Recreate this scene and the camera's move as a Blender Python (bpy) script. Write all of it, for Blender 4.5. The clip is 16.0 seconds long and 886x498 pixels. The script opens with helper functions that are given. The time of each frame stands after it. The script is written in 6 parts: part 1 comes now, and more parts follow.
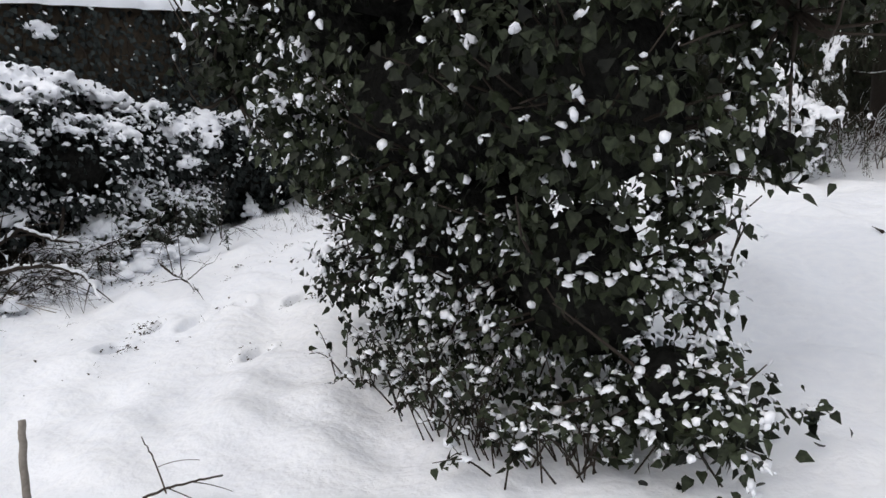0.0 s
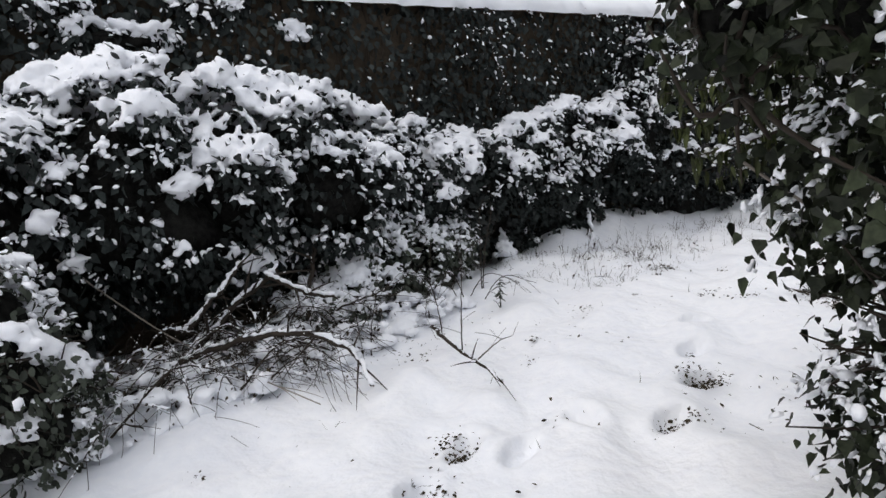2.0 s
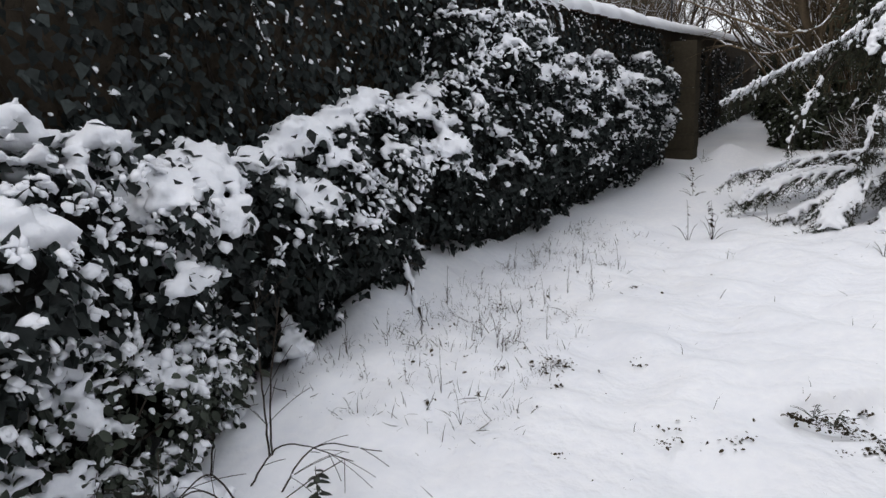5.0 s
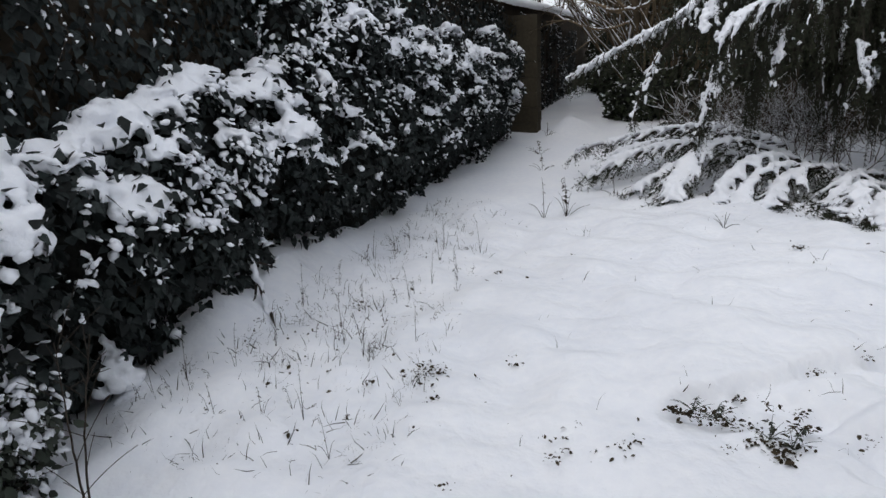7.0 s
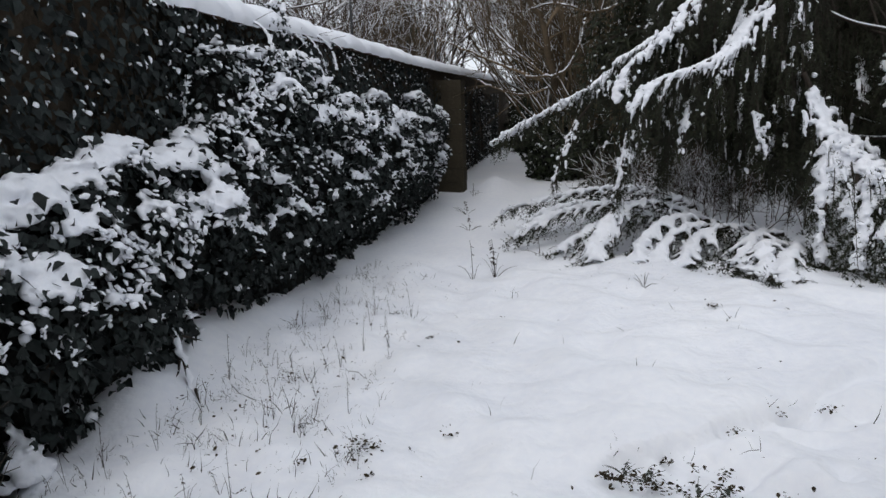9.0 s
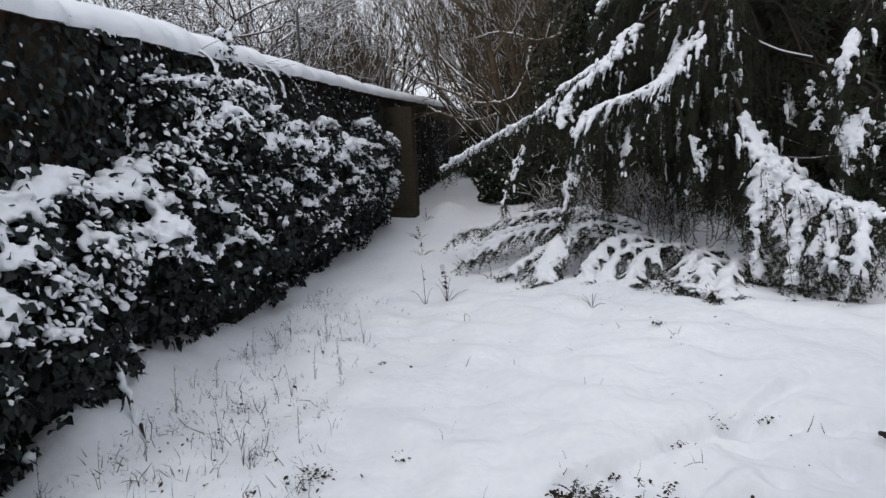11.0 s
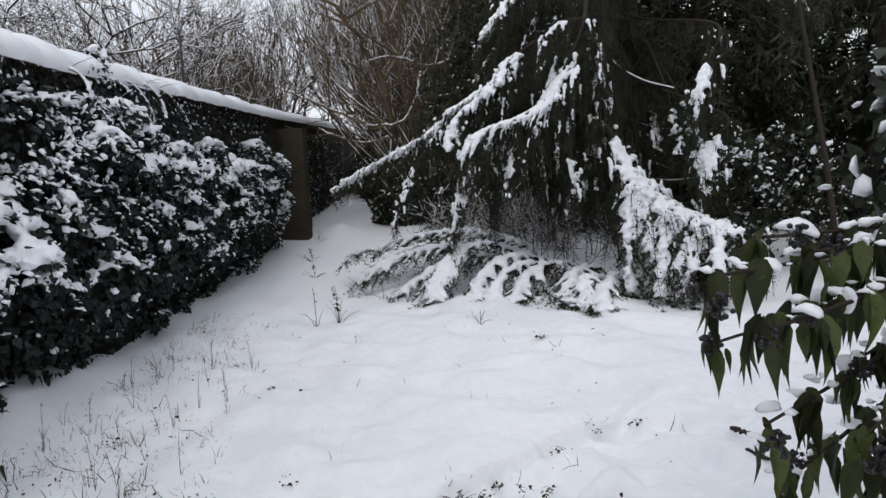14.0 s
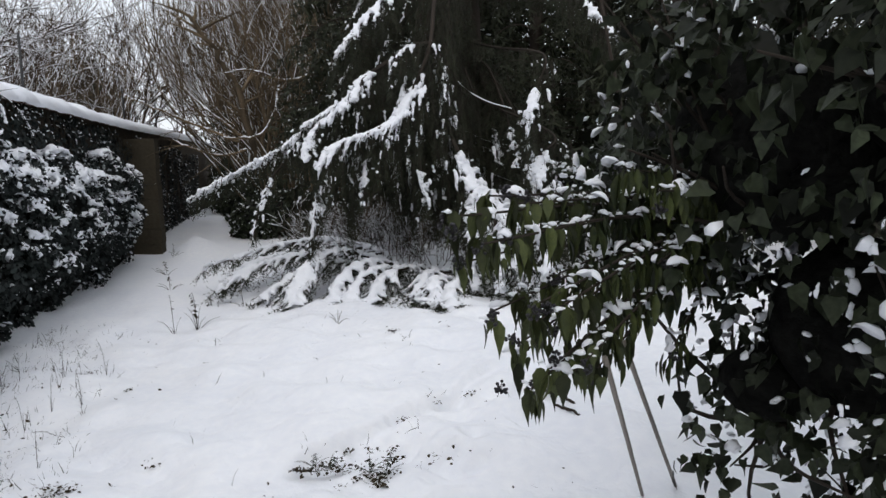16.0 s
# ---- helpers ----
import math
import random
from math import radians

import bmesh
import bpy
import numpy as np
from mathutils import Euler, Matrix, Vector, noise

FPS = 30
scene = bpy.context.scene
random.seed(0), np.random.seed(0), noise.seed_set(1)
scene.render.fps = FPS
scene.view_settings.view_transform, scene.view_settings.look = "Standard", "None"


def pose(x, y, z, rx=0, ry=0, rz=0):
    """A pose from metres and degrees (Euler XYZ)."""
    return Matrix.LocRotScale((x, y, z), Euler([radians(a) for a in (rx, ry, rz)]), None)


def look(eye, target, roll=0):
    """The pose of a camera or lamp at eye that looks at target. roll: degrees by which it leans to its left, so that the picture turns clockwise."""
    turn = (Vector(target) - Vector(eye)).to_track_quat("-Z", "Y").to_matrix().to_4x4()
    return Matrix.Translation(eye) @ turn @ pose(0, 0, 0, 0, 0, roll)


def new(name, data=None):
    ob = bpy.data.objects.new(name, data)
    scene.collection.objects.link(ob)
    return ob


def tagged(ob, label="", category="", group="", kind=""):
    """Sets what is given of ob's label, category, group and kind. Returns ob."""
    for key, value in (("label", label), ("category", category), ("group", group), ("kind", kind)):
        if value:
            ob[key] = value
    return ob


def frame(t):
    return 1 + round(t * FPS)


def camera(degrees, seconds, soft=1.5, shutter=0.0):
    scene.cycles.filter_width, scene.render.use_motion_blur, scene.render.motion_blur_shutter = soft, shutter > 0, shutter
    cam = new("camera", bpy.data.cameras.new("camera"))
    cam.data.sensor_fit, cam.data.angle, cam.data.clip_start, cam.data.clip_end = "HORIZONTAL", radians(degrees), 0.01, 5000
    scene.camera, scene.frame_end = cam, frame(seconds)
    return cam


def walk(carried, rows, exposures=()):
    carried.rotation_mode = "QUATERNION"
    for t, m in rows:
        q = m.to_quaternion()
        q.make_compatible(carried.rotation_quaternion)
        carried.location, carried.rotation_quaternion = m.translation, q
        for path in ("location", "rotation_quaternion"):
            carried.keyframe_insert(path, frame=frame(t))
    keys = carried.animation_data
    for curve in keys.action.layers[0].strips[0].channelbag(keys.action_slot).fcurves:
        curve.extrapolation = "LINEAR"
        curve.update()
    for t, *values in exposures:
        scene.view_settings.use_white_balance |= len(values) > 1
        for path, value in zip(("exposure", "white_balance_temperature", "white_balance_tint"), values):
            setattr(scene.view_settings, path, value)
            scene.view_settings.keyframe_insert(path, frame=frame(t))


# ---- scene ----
cam = camera(68.0, 16.0)
PATH = [
    (0, (-0.164, 0.012, 1.377), (1.343, 1.25, 0.936), -3.7),
    (0.5, (-0.169, 0.638, 1.393), (1.127, 2.114, 1.014), -3.5),
    (1, (-0.112, 1.292, 1.377), (1.104, 2.839, 1.022), -3.7),
    (1.5, (0.024, 1.842, 1.387), (1.217, 3.409, 1.035), -3.7),
    (2, (0.216, 2.324, 1.429), (1.402, 3.895, 1.072), -3.8),
    (2.5, (0.414, 2.834, 1.49), (1.6, 4.401, 1.125), -3.8),
    (3, (0.648, 3.263, 1.515), (1.846, 4.821, 1.142), -3.8),
    (3.5, (0.956, 3.691, 1.576), (2.175, 5.229, 1.192), -3.7),
    (4, (1.208, 4.09, 1.546), (2.561, 5.508, 1.147), -3.3),
    (4.5, (1.574, 4.371, 1.585), (3.107, 5.586, 1.167), -3.3),
    (5, (1.988, 4.607, 1.625), (3.672, 5.591, 1.182), -2.8),
    (5.2, (2.159, 4.706, 1.59), (3.937, 5.505, 1.142), -2.7),
    (7.3, (2.389, 4.848, 1.691), (4.239, 5.387, 1.157), -2.6),
    (7.5, (2.392, 4.853, 1.702), (4.253, 5.364, 1.178), -2.6),
    (8, (2.399, 4.86, 1.725), (4.288, 5.305, 1.24), -2.4),
    (8.5, (2.388, 4.848, 1.745), (4.3, 5.244, 1.312), -2.3),
    (9, (2.37, 4.849, 1.766), (4.298, 5.209, 1.378), -2.2),
    (9.2, (2.396, 4.826, 1.779), (4.325, 5.188, 1.396), -2.4),
    (11.3, (2.327, 4.787, 1.77), (4.294, 4.973, 1.462), -2.7),
    (11.5, (2.339, 4.77, 1.764), (4.31, 4.927, 1.46), -2.6),
    (12, (2.348, 4.742, 1.759), (4.324, 4.824, 1.46), -2.6),
    (12.5, (2.355, 4.736, 1.762), (4.333, 4.759, 1.468), -2.5),
    (13, (2.358, 4.733, 1.771), (4.337, 4.713, 1.482), -2.5),
    (13.5, (2.338, 4.719, 1.756), (4.318, 4.666, 1.48), -2.5),
    (14, (2.247, 4.721, 1.773), (4.226, 4.632, 1.504), -2.5),
    (14.5, (2.079, 4.741, 1.765), (4.056, 4.583, 1.509), -2.5),
    (15, (1.899, 4.661, 1.721), (3.866, 4.384, 1.48), -2.2),
    (15.5, (1.769, 4.617, 1.694), (3.717, 4.229, 1.461), -2.0),
    (16, (1.689, 4.699, 1.694), (3.612, 4.202, 1.46), -1.9),
]
walk(cam, [(t, look(eye, target, roll)) for t, eye, target, roll in PATH], [(0, 0.19, 6750, 10), (3, 0.16, 6750, 10), (5.2, 0.08, 6650, 10), (7.5, -0.08, 6450, 9), (12.5, -0.07, 6450, 9), (14, -0.03, 6500, 9), (16, 0.06, 6550, 9)])

# ---- world and light: a closed white winter sky ----
world = bpy.data.worlds.new("overcast_sky")
scene.world = world
world.use_nodes = True
wn = world.node_tree.nodes
sky = wn.new("ShaderNodeTexSky")
sky.sky_type, sky.sun_disc = "NISHITA", False
sky.sun_elevation, sky.sun_rotation = radians(55), radians(290)
sky.air_density, sky.dust_density, sky.ozone_density = 1.0, 5.0, 1.0
cloud = wn.new("ShaderNodeMixRGB")
cloud.inputs[0].default_value = 0.82
cloud.inputs[2].default_value = (7.6, 7.9, 8.5, 1)
world.node_tree.links.new(sky.outputs[0], cloud.inputs[1])
world.node_tree.links.new(cloud.outputs[0], wn["Background"].inputs[0])
wn["Background"].inputs["Strength"].default_value = 0.135
sun_data = bpy.data.lights.new("sun", "SUN")
sun_data.energy, sun_data.angle, sun_data.color = 0.36, radians(55), (1.0, 0.98, 0.95)
sun = new("sun", sun_data)
sun.matrix_world = look((0, 0, 20), (0.94 * 6, -0.342 * 6, 20 - 6 * math.tan(radians(55))))


# ---- materials ----
def material(name, colour, rough=0.7, vary=0.25, scale=30.0, bump=0.3, island=0.0, second=None, big=2.0, spec=0.5, dist=0.01):
    """A procedural surface: colour varied by a fine and a broad noise, relief, and a shade of its own for each piece."""
    m = bpy.data.materials.new(name)
    m.use_nodes = True
    nt = m.node_tree
    b = nt.nodes["Principled BSDF"]
    co = nt.nodes.new("ShaderNodeTexCoord")
    fine, broad = nt.nodes.new("ShaderNodeTexNoise"), nt.nodes.new("ShaderNodeTexNoise")
    fine.inputs["Scale"].default_value, fine.inputs["Detail"].default_value = scale, 5
    broad.inputs["Scale"].default_value, broad.inputs["Detail"].default_value = big, 3
    for n in (fine, broad):
        nt.links.new(co.outputs["Object"], n.inputs["Vector"])
    mix = nt.nodes.new("ShaderNodeMixRGB")
    mix.inputs[1].default_value = (*colour, 1)
    mix.inputs[2].default_value = (*(second or [c * (1 - vary) for c in colour]), 1)
    ramp = nt.nodes.new("ShaderNodeMapRange")
    ramp.inputs["From Min"].default_value, ramp.inputs["From Max"].default_value = 0.35, 0.65
    add = nt.nodes.new("ShaderNodeMath")
    add.operation = "MULTIPLY_ADD"
    add.inputs[1].default_value, add.inputs[2].default_value = 0.5, 0.0
    nt.links.new(fine.outputs["Fac"], add.inputs[0])
    half = nt.nodes.new("ShaderNodeMath")
    half.operation = "MULTIPLY_ADD"
    half.inputs[1].default_value = 0.5
    nt.links.new(broad.outputs["Fac"], half.inputs[0])
    nt.links.new(add.outputs[0], half.inputs[2])
    nt.links.new(half.outputs[0], ramp.inputs["Value"])
    nt.links.new(ramp.outputs[0], mix.inputs[0])
    out = mix.outputs[0]
    if island:
        geo = nt.nodes.new("ShaderNodeNewGeometry")
        info = nt.nodes.new("ShaderNodeObjectInfo")
        both = nt.nodes.new("ShaderNodeMath")
        both.operation = "ADD"
        nt.links.new(geo.outputs["Random Per Island"], both.inputs[0])
        nt.links.new(info.outputs["Random"], both.inputs[1])
        frac = nt.nodes.new("ShaderNodeMath")
        frac.operation = "FRACT"
        nt.links.new(both.outputs[0], frac.inputs[0])
        hsv = nt.nodes.new("ShaderNodeHueSaturation")
        span = nt.nodes.new("ShaderNodeMapRange")
        span.inputs["To Min"].default_value, span.inputs["To Max"].default_value = 1 - island, 1 + island
        nt.links.new(frac.outputs[0], span.inputs["Value"])
        nt.links.new(span.outputs[0], hsv.inputs["Value"])
        nt.links.new(out, hsv.inputs["Color"])
        out = hsv.outputs[0]
    nt.links.new(out, b.inputs["Base Color"])
    b.inputs["Roughness"].default_value = rough
    b.inputs["Specular IOR Level"].default_value = spec
    if bump:
        bp = nt.nodes.new("ShaderNodeBump")
        bp.inputs["Strength"].default_value, bp.inputs["Distance"].default_value = bump, dist
        nt.links.new(fine.outputs["Fac"], bp.inputs["Height"])
        nt.links.new(bp.outputs[0], b.inputs["Normal"])
    return m


SNOW = material("snow", (0.86, 0.87, 0.90), 0.75, scale=60, bump=0.35, second=(0.80, 0.82, 0.87), spec=0.2, dist=0.012)
GROUND_SNOW = material("ground_snow", (0.87, 0.88, 0.905), 0.8, scale=13, bump=0.55, second=(0.79, 0.81, 0.86), big=0.9, spec=0.15, dist=0.035)
IVY = material("ivy_leaf", (0.025, 0.031, 0.030), 0.55, scale=40, bump=0.2, island=0.7, second=(0.007, 0.010, 0.009), spec=0.18)
LAUREL = material("evergreen_leaf", (0.062, 0.072, 0.022), 0.5, scale=50, bump=0.2, island=0.7, second=(0.012, 0.019, 0.008), spec=0.2)
GREY_LEAF = material("dull_green_leaf", (0.036, 0.044, 0.032), 0.6, scale=40, bump=0.2, island=0.5, spec=0.3)
NEEDLE = material("conifer_needle", (0.034, 0.037, 0.020), 0.6, scale=40, bump=0.0, island=0.5, second=(0.014, 0.018, 0.010), spec=0.2)
TREE_IVY = material("tree_ivy_leaf", (0.032, 0.039, 0.022), 0.5, scale=50, bump=0.25, island=0.8, second=(0.007, 0.010, 0.005), spec=0.15)
# Near-black: the shade deep inside the shrubs is put into this colour.
CORE = material("core_shade", (0.019, 0.019, 0.017), 1.0, scale=25, bump=1.0, second=(0.003, 0.003, 0.003), spec=0.05, dist=0.03)
BARK = material("bark", (0.042, 0.033, 0.026), 0.9, scale=35, bump=0.8, second=(0.025, 0.02, 0.016), spec=0.2, dist=0.01)
TWIG = material("twig", (0.095, 0.066, 0.044), 0.85, scale=60, bump=0.4, island=0.3, second=(0.035, 0.026, 0.02), spec=0.2)
BROWN_STEM = material("brown_stem", (0.17, 0.125, 0.078), 0.85, scale=50, bump=0.4, island=0.4, second=(0.050, 0.038, 0.024), spec=0.2)
PALE_CANE = material("weathered_cane", (0.26, 0.23, 0.20), 0.8, scale=60, bump=0.4, second=(0.15, 0.13, 0.11))
GRASS = material("dead_grass", (0.040, 0.036, 0.025), 0.8, scale=40, bump=0.0, island=0.5, spec=0.2)
LITTER = material("leaf_litter", (0.045, 0.035, 0.022), 0.9, scale=40, bump=0.3, island=0.6, spec=0.15)
WALL = material("old_wall_render", (0.060, 0.047, 0.034), 0.95, scale=14, bump=0.9, second=(0.035, 0.029, 0.022), big=1.3, spec=0.1, dist=0.03)
PIER = material("pier_render", (0.062, 0.052, 0.036), 0.95, scale=14, bump=0.8, second=(0.040, 0.034, 0.024), big=1.3, spec=0.1, dist=0.02)
TILE = material("clay_tile", (0.11, 0.058, 0.042), 0.85, scale=40, bump=0.5, island=0.35, second=(0.09, 0.05, 0.038))
IRON = material("dark_iron", (0.03, 0.03, 0.032), 0.6, scale=80, bump=0.3)
BERRY = material("ivy_berry", (0.014, 0.012, 0.016), 0.4, scale=80, bump=0.1, spec=0.4)
STONE = material("field_stone", (0.10, 0.095, 0.09), 0.9, scale=20, bump=0.8, second=(0.05, 0.048, 0.045))


# ---- building helpers ----
def noise3(p, freq, seed):
    """A smooth field of about -1 to 1 over the points p."""
    r = np.random.RandomState(seed)
    out = np.zeros(len(p))
    for k in range(7):
        d = r.normal(size=3)
        d *= freq * (0.6 + 0.9 * r.rand()) / np.linalg.norm(d)
        out += np.sin(p @ d + r.rand() * 6.283)
    return out / 3.2


def np_mesh(name, verts, faces, mat, smooth=True):
    me = bpy.data.meshes.new(name)
    verts, faces = np.asarray(verts, dtype=np.float32), np.asarray(faces, dtype=np.int32)
    k = faces.shape[1]
    me.vertices.add(len(verts))
    me.vertices.foreach_set("co", verts.ravel())
    me.loops.add(faces.size)
    me.loops.foreach_set("vertex_index", faces.ravel())
    me.polygons.add(len(faces))
    me.polygons.foreach_set("loop_start", np.arange(0, faces.size, k, dtype=np.int32))
    me.polygons.foreach_set("use_smooth", np.full(len(faces), smooth, dtype=bool))
    me.materials.append(mat)
    me.update(calc_edges=True)
    return me


class Geo:
    """Collects triangles."""

    def __init__(self):
        self.v, self.f, self.n = [], [], 0

    def add(self, v, f):
        v, f = np.asarray(v, dtype=float), np.asarray(f, dtype=int)
        self.v.append(v)
        self.f.append(f + self.n)
        self.n += len(v)

    def tube(self, pts, radii, sides=5, close=True):
        pts = np.asarray(pts, dtype=float)
        n = len(pts)
        radii = np.broadcast_to(radii, (n,))
        t = np.gradient(pts, axis=0)
        t /= np.linalg.norm(t, axis=1)[:, None] + 1e-9
        up = np.where(np.abs(t[:, 2:3]) > 0.9, [[1.0, 0, 0]], [[0, 0, 1.0]])
        a = np.cross(t, up)
        a /= np.linalg.norm(a, axis=1)[:, None] + 1e-9
        b = np.cross(a, t)
        ang = np.arange(sides) * 2 * np.pi / sides
        ring = pts[:, None, :] + radii[:, None, None] * (np.cos(ang)[None, :, None] * a[:, None, :] + np.sin(ang)[None, :, None] * b[:, None, :])
        i, j = np.meshgrid(np.arange(n - 1), np.arange(sides), indexing="ij")
        p, q = (i * sides + j).ravel(), (i * sides + (j + 1) % sides).ravel()
        f = np.concatenate([np.stack([p, q, q + sides], 1), np.stack([p, q + sides, p + sides], 1)])
        v = ring.reshape(-1, 3)
        if close:
            v = np.concatenate([v, pts[[0]], pts[[-1]]])
            k = np.arange(sides)
            e = (n - 1) * sides
            f = np.concatenate([f, np.stack([(k + 1) % sides, k, np.full(sides, n * sides)], 1), np.stack([e + k, e + (k + 1) % sides, np.full(sides, n * sides + 1)], 1)])
        self.add(v, f)

    def mesh(self, name, mat, smooth=True):
        if not self.v:
            return np_mesh(name, np.zeros((3, 3)), [[0, 1, 2]], mat)
        return np_mesh(name, np.concatenate(self.v), np.concatenate(self.f), mat, smooth)


def part(name, me, parent, label="", kind=""):
    """Links a mesh as one part under a thing or under a part."""
    ob = new(name, me)
    ob.parent = parent
    if parent is not None:
        ob.matrix_parent_inverse = parent.matrix_basis.inverted()
    return tagged(ob, label=label, kind=kind)


def thing(name, place, label, category, group="", kind=""):
    ob = new(name)
    ob.empty_display_size = 0.1
    ob.matrix_basis = Matrix.Translation(place)
    return tagged(ob, label, category, group, kind)


def ico(level):
    bm = bmesh.new()
    bmesh.ops.create_icosphere(bm, subdivisions=level, radius=1)
    v = np.array([x.co[:] for x in bm.verts])
    f = np.array([[x.index for x in y.verts] for y in bm.faces])
    bm.free()
    return v, f


ICO1, ICO2, ICO3 = ico(1), ico(2), ico(3)


def balls(geo, centres, radii, template=ICO2, squash=0.7, seed=0, rough=0.12):
    r = np.random.RandomState(seed)
    v, f = template
    for c, s in zip(centres, radii):
        w = v * (1 + rough * np.sin(v @ r.normal(size=3) * 3 + r.rand() * 6))[:, None]
        geo.add(np.asarray(c) + w * np.asarray([s * (0.85 + 0.4 * r.rand()), s * (0.85 + 0.4 * r.rand()), s * squash]), f)


FLUFF = bpy.data.textures.new("fluff", "CLOUDS")
FLUFF.noise_scale, FLUFF.noise_depth = 0.035, 2


def melted(name, geo, mat, parent, voxel=0.02, turns=6, label=""):
    """Overlapping lumps run together into one soft mass of snow."""
    ob = part(name, geo.mesh(name, mat), parent, label, kind="stuff")
    m = ob.modifiers.new("run_together", "REMESH")
    m.mode, m.voxel_size, m.use_smooth_shade = "VOXEL", voxel, True
    s = ob.modifiers.new("soften", "SMOOTH")
    s.factor, s.iterations = 0.5, turns
    d = ob.modifiers.new("fluff", "DISPLACE")
    d.texture, d.strength, d.mid_level, d.texture_coords = FLUFF, voxel * 1.6, 0.5, "GLOBAL"
    return ob


def frames(tip, normal):
    t = tip / (np.linalg.norm(tip, axis=1)[:, None] + 1e-9)
    z = normal - np.sum(normal * t, 1)[:, None] * t
    z /= np.linalg.norm(z, axis=1)[:, None] + 1e-9
    return np.stack([np.cross(t, z), t, z], axis=2)


def scattered(name, template, places, axes, sizes, mat, smooth=True):
    v, f = template
    n = len(places)
    w = np.einsum("nij,kj->nki", axes, v) * np.asarray(sizes)[:, None, None] + np.asarray(places)[:, None, :]
    faces = (f[None] + (np.arange(n) * len(v))[:, None, None]).reshape(-1, 3)
    return np_mesh(name, w.reshape(-1, 3), faces, mat, smooth)


def leaf_shape(outline, fold=0.12, curl=0.18):
    """A leaf along +y, length 1: a folded midrib and a curled tip."""
    v = [(0, 0, 0)]
    for y, w in outline:
        z = -curl * y * y
        v += [(-w, y, z + fold * w), (0, y, z - 0.02), (w, y, z + fold * w)]
    v.append((0, 1, -curl))
    f = [(0, 2, 1), (0, 3, 2)]
    k = len(outline)
    for i in range(k - 1):
        a, b = 1 + 3 * i, 4 + 3 * i
        f += [(a, a + 1, b + 1), (a, b + 1, b), (a + 1, a + 2, b + 2), (a + 1, b + 2, b + 1)]
    a, e = 1 + 3 * (k - 1), len(v) - 1
    f += [(a, a + 1, e), (a + 1, a + 2, e)]
    return np.array(v, dtype=float), np.array(f)


IVY_LEAF = leaf_shape([(-0.05, 0.3), (0.28, 0.42)], 0.2, 0.3)
PLAIN_LEAF = leaf_shape([(-0.04, 0.24), (0.22, 0.40), (0.6, 0.22)], 0.2, 0.22)
FAR_LEAF = leaf_shape([(0.3, 0.42)])
LONG_LEAF = leaf_shape([(0.1, 0.07), (0.35, 0.15), (0.65, 0.13), (0.88, 0.05)], 0.35, 0.3)
OVAL_LEAF = leaf_shape([(0.15, 0.2), (0.5, 0.3), (0.8, 0.18)], 0.2, 0.2)


def frond_shape(pairs=9):
    v, f = [], []
    for i in range(pairs):
        y = (i + 0.3) / pairs
        w = 0.24 * (1 - 0.75 * y)
        z = -0.15 * y * y
        for s in (-1, 1):
            k = len(v)
            v += [(0, y - 0.03, z), (0, y + 0.05, z), (s * w, y + 0.16, z - 0.05 - 0.08 * w)]
            f.append((k, k + 1, k + 2))
    k = len(v)
    v += [(-0.012, 0, 0), (0.012, 0, 0), (0, 1, -0.15)]
    f.append((k, k + 1, k + 2))
    return np.array(v), np.array(f)


FAR_FROND = frond_shape(3)


def dollop_shape(level, seed):
    """A cap of snow: flat below, humped and uneven above."""
    v, f = level
    r = np.random.RandomState(seed)
    w = v * (1 + 0.24 * noise3(v, 2.2, seed) + 0.06 * noise3(v, 5.0, seed + 1))[:, None]
    w = w * np.where(w[:, 2:3] < 0, [[1, 1, 0.15]], [[1, 1, 0.34]]) * [0.7 + 0.35 * r.rand(), 0.9 + 0.35 * r.rand(), 1]
    w[:, 2] -= 0.25 * (w[:, 1] ** 2 + w[:, 0] ** 2)
    return w, f


def puff_shape(level, seed):
    """Snow heaped on a single leaf: rounded above, drooping at the tip."""
    v, f = level
    r = np.random.RandomState(seed)
    w = v * (1 + 0.26 * noise3(v, 2.4, seed) + 0.12 * noise3(v, 5.0, seed + 1))[:, None]
    w = w * np.where(w[:, 2:3] < 0, [[1, 1, 0.15]], [[1, 1, 0.42]]) * [0.65 + 0.3 * r.rand(), 0.95 + 0.4 * r.rand(), 1]
    w[:, 2] -= 0.22 * w[:, 1] ** 2
    return w, f


def heap_shape(seed):
    """Three unequal lumps run together."""
    r = np.random.RandomState(seed)
    vs, fs = [], []
    for q in range(3):
        v, f = puff_shape(ICO1, seed + 3 * q)
        k = (0.8, 0.6, 0.45)[q]
        vs.append(v * k + (r.normal(size=3) * [0.4, 0.55, 0.1] if q else 0))
        fs.append(f + 12 * q)
    return np.concatenate(vs), np.concatenate(fs)


PUFFS = [heap_shape(110 + 10 * q) for q in range(8)]
COARSE_PUFFS = [puff_shape(ICO1, 90 + q) for q in range(5)]
DOLLOPS = [dollop_shape(ICO1, 60 + q) for q in range(5)]


PADS = [(v * [0.9, 1.25, 1.25], f) for v, f in (puff_shape(ICO2, 130 + q) for q in range(6))]


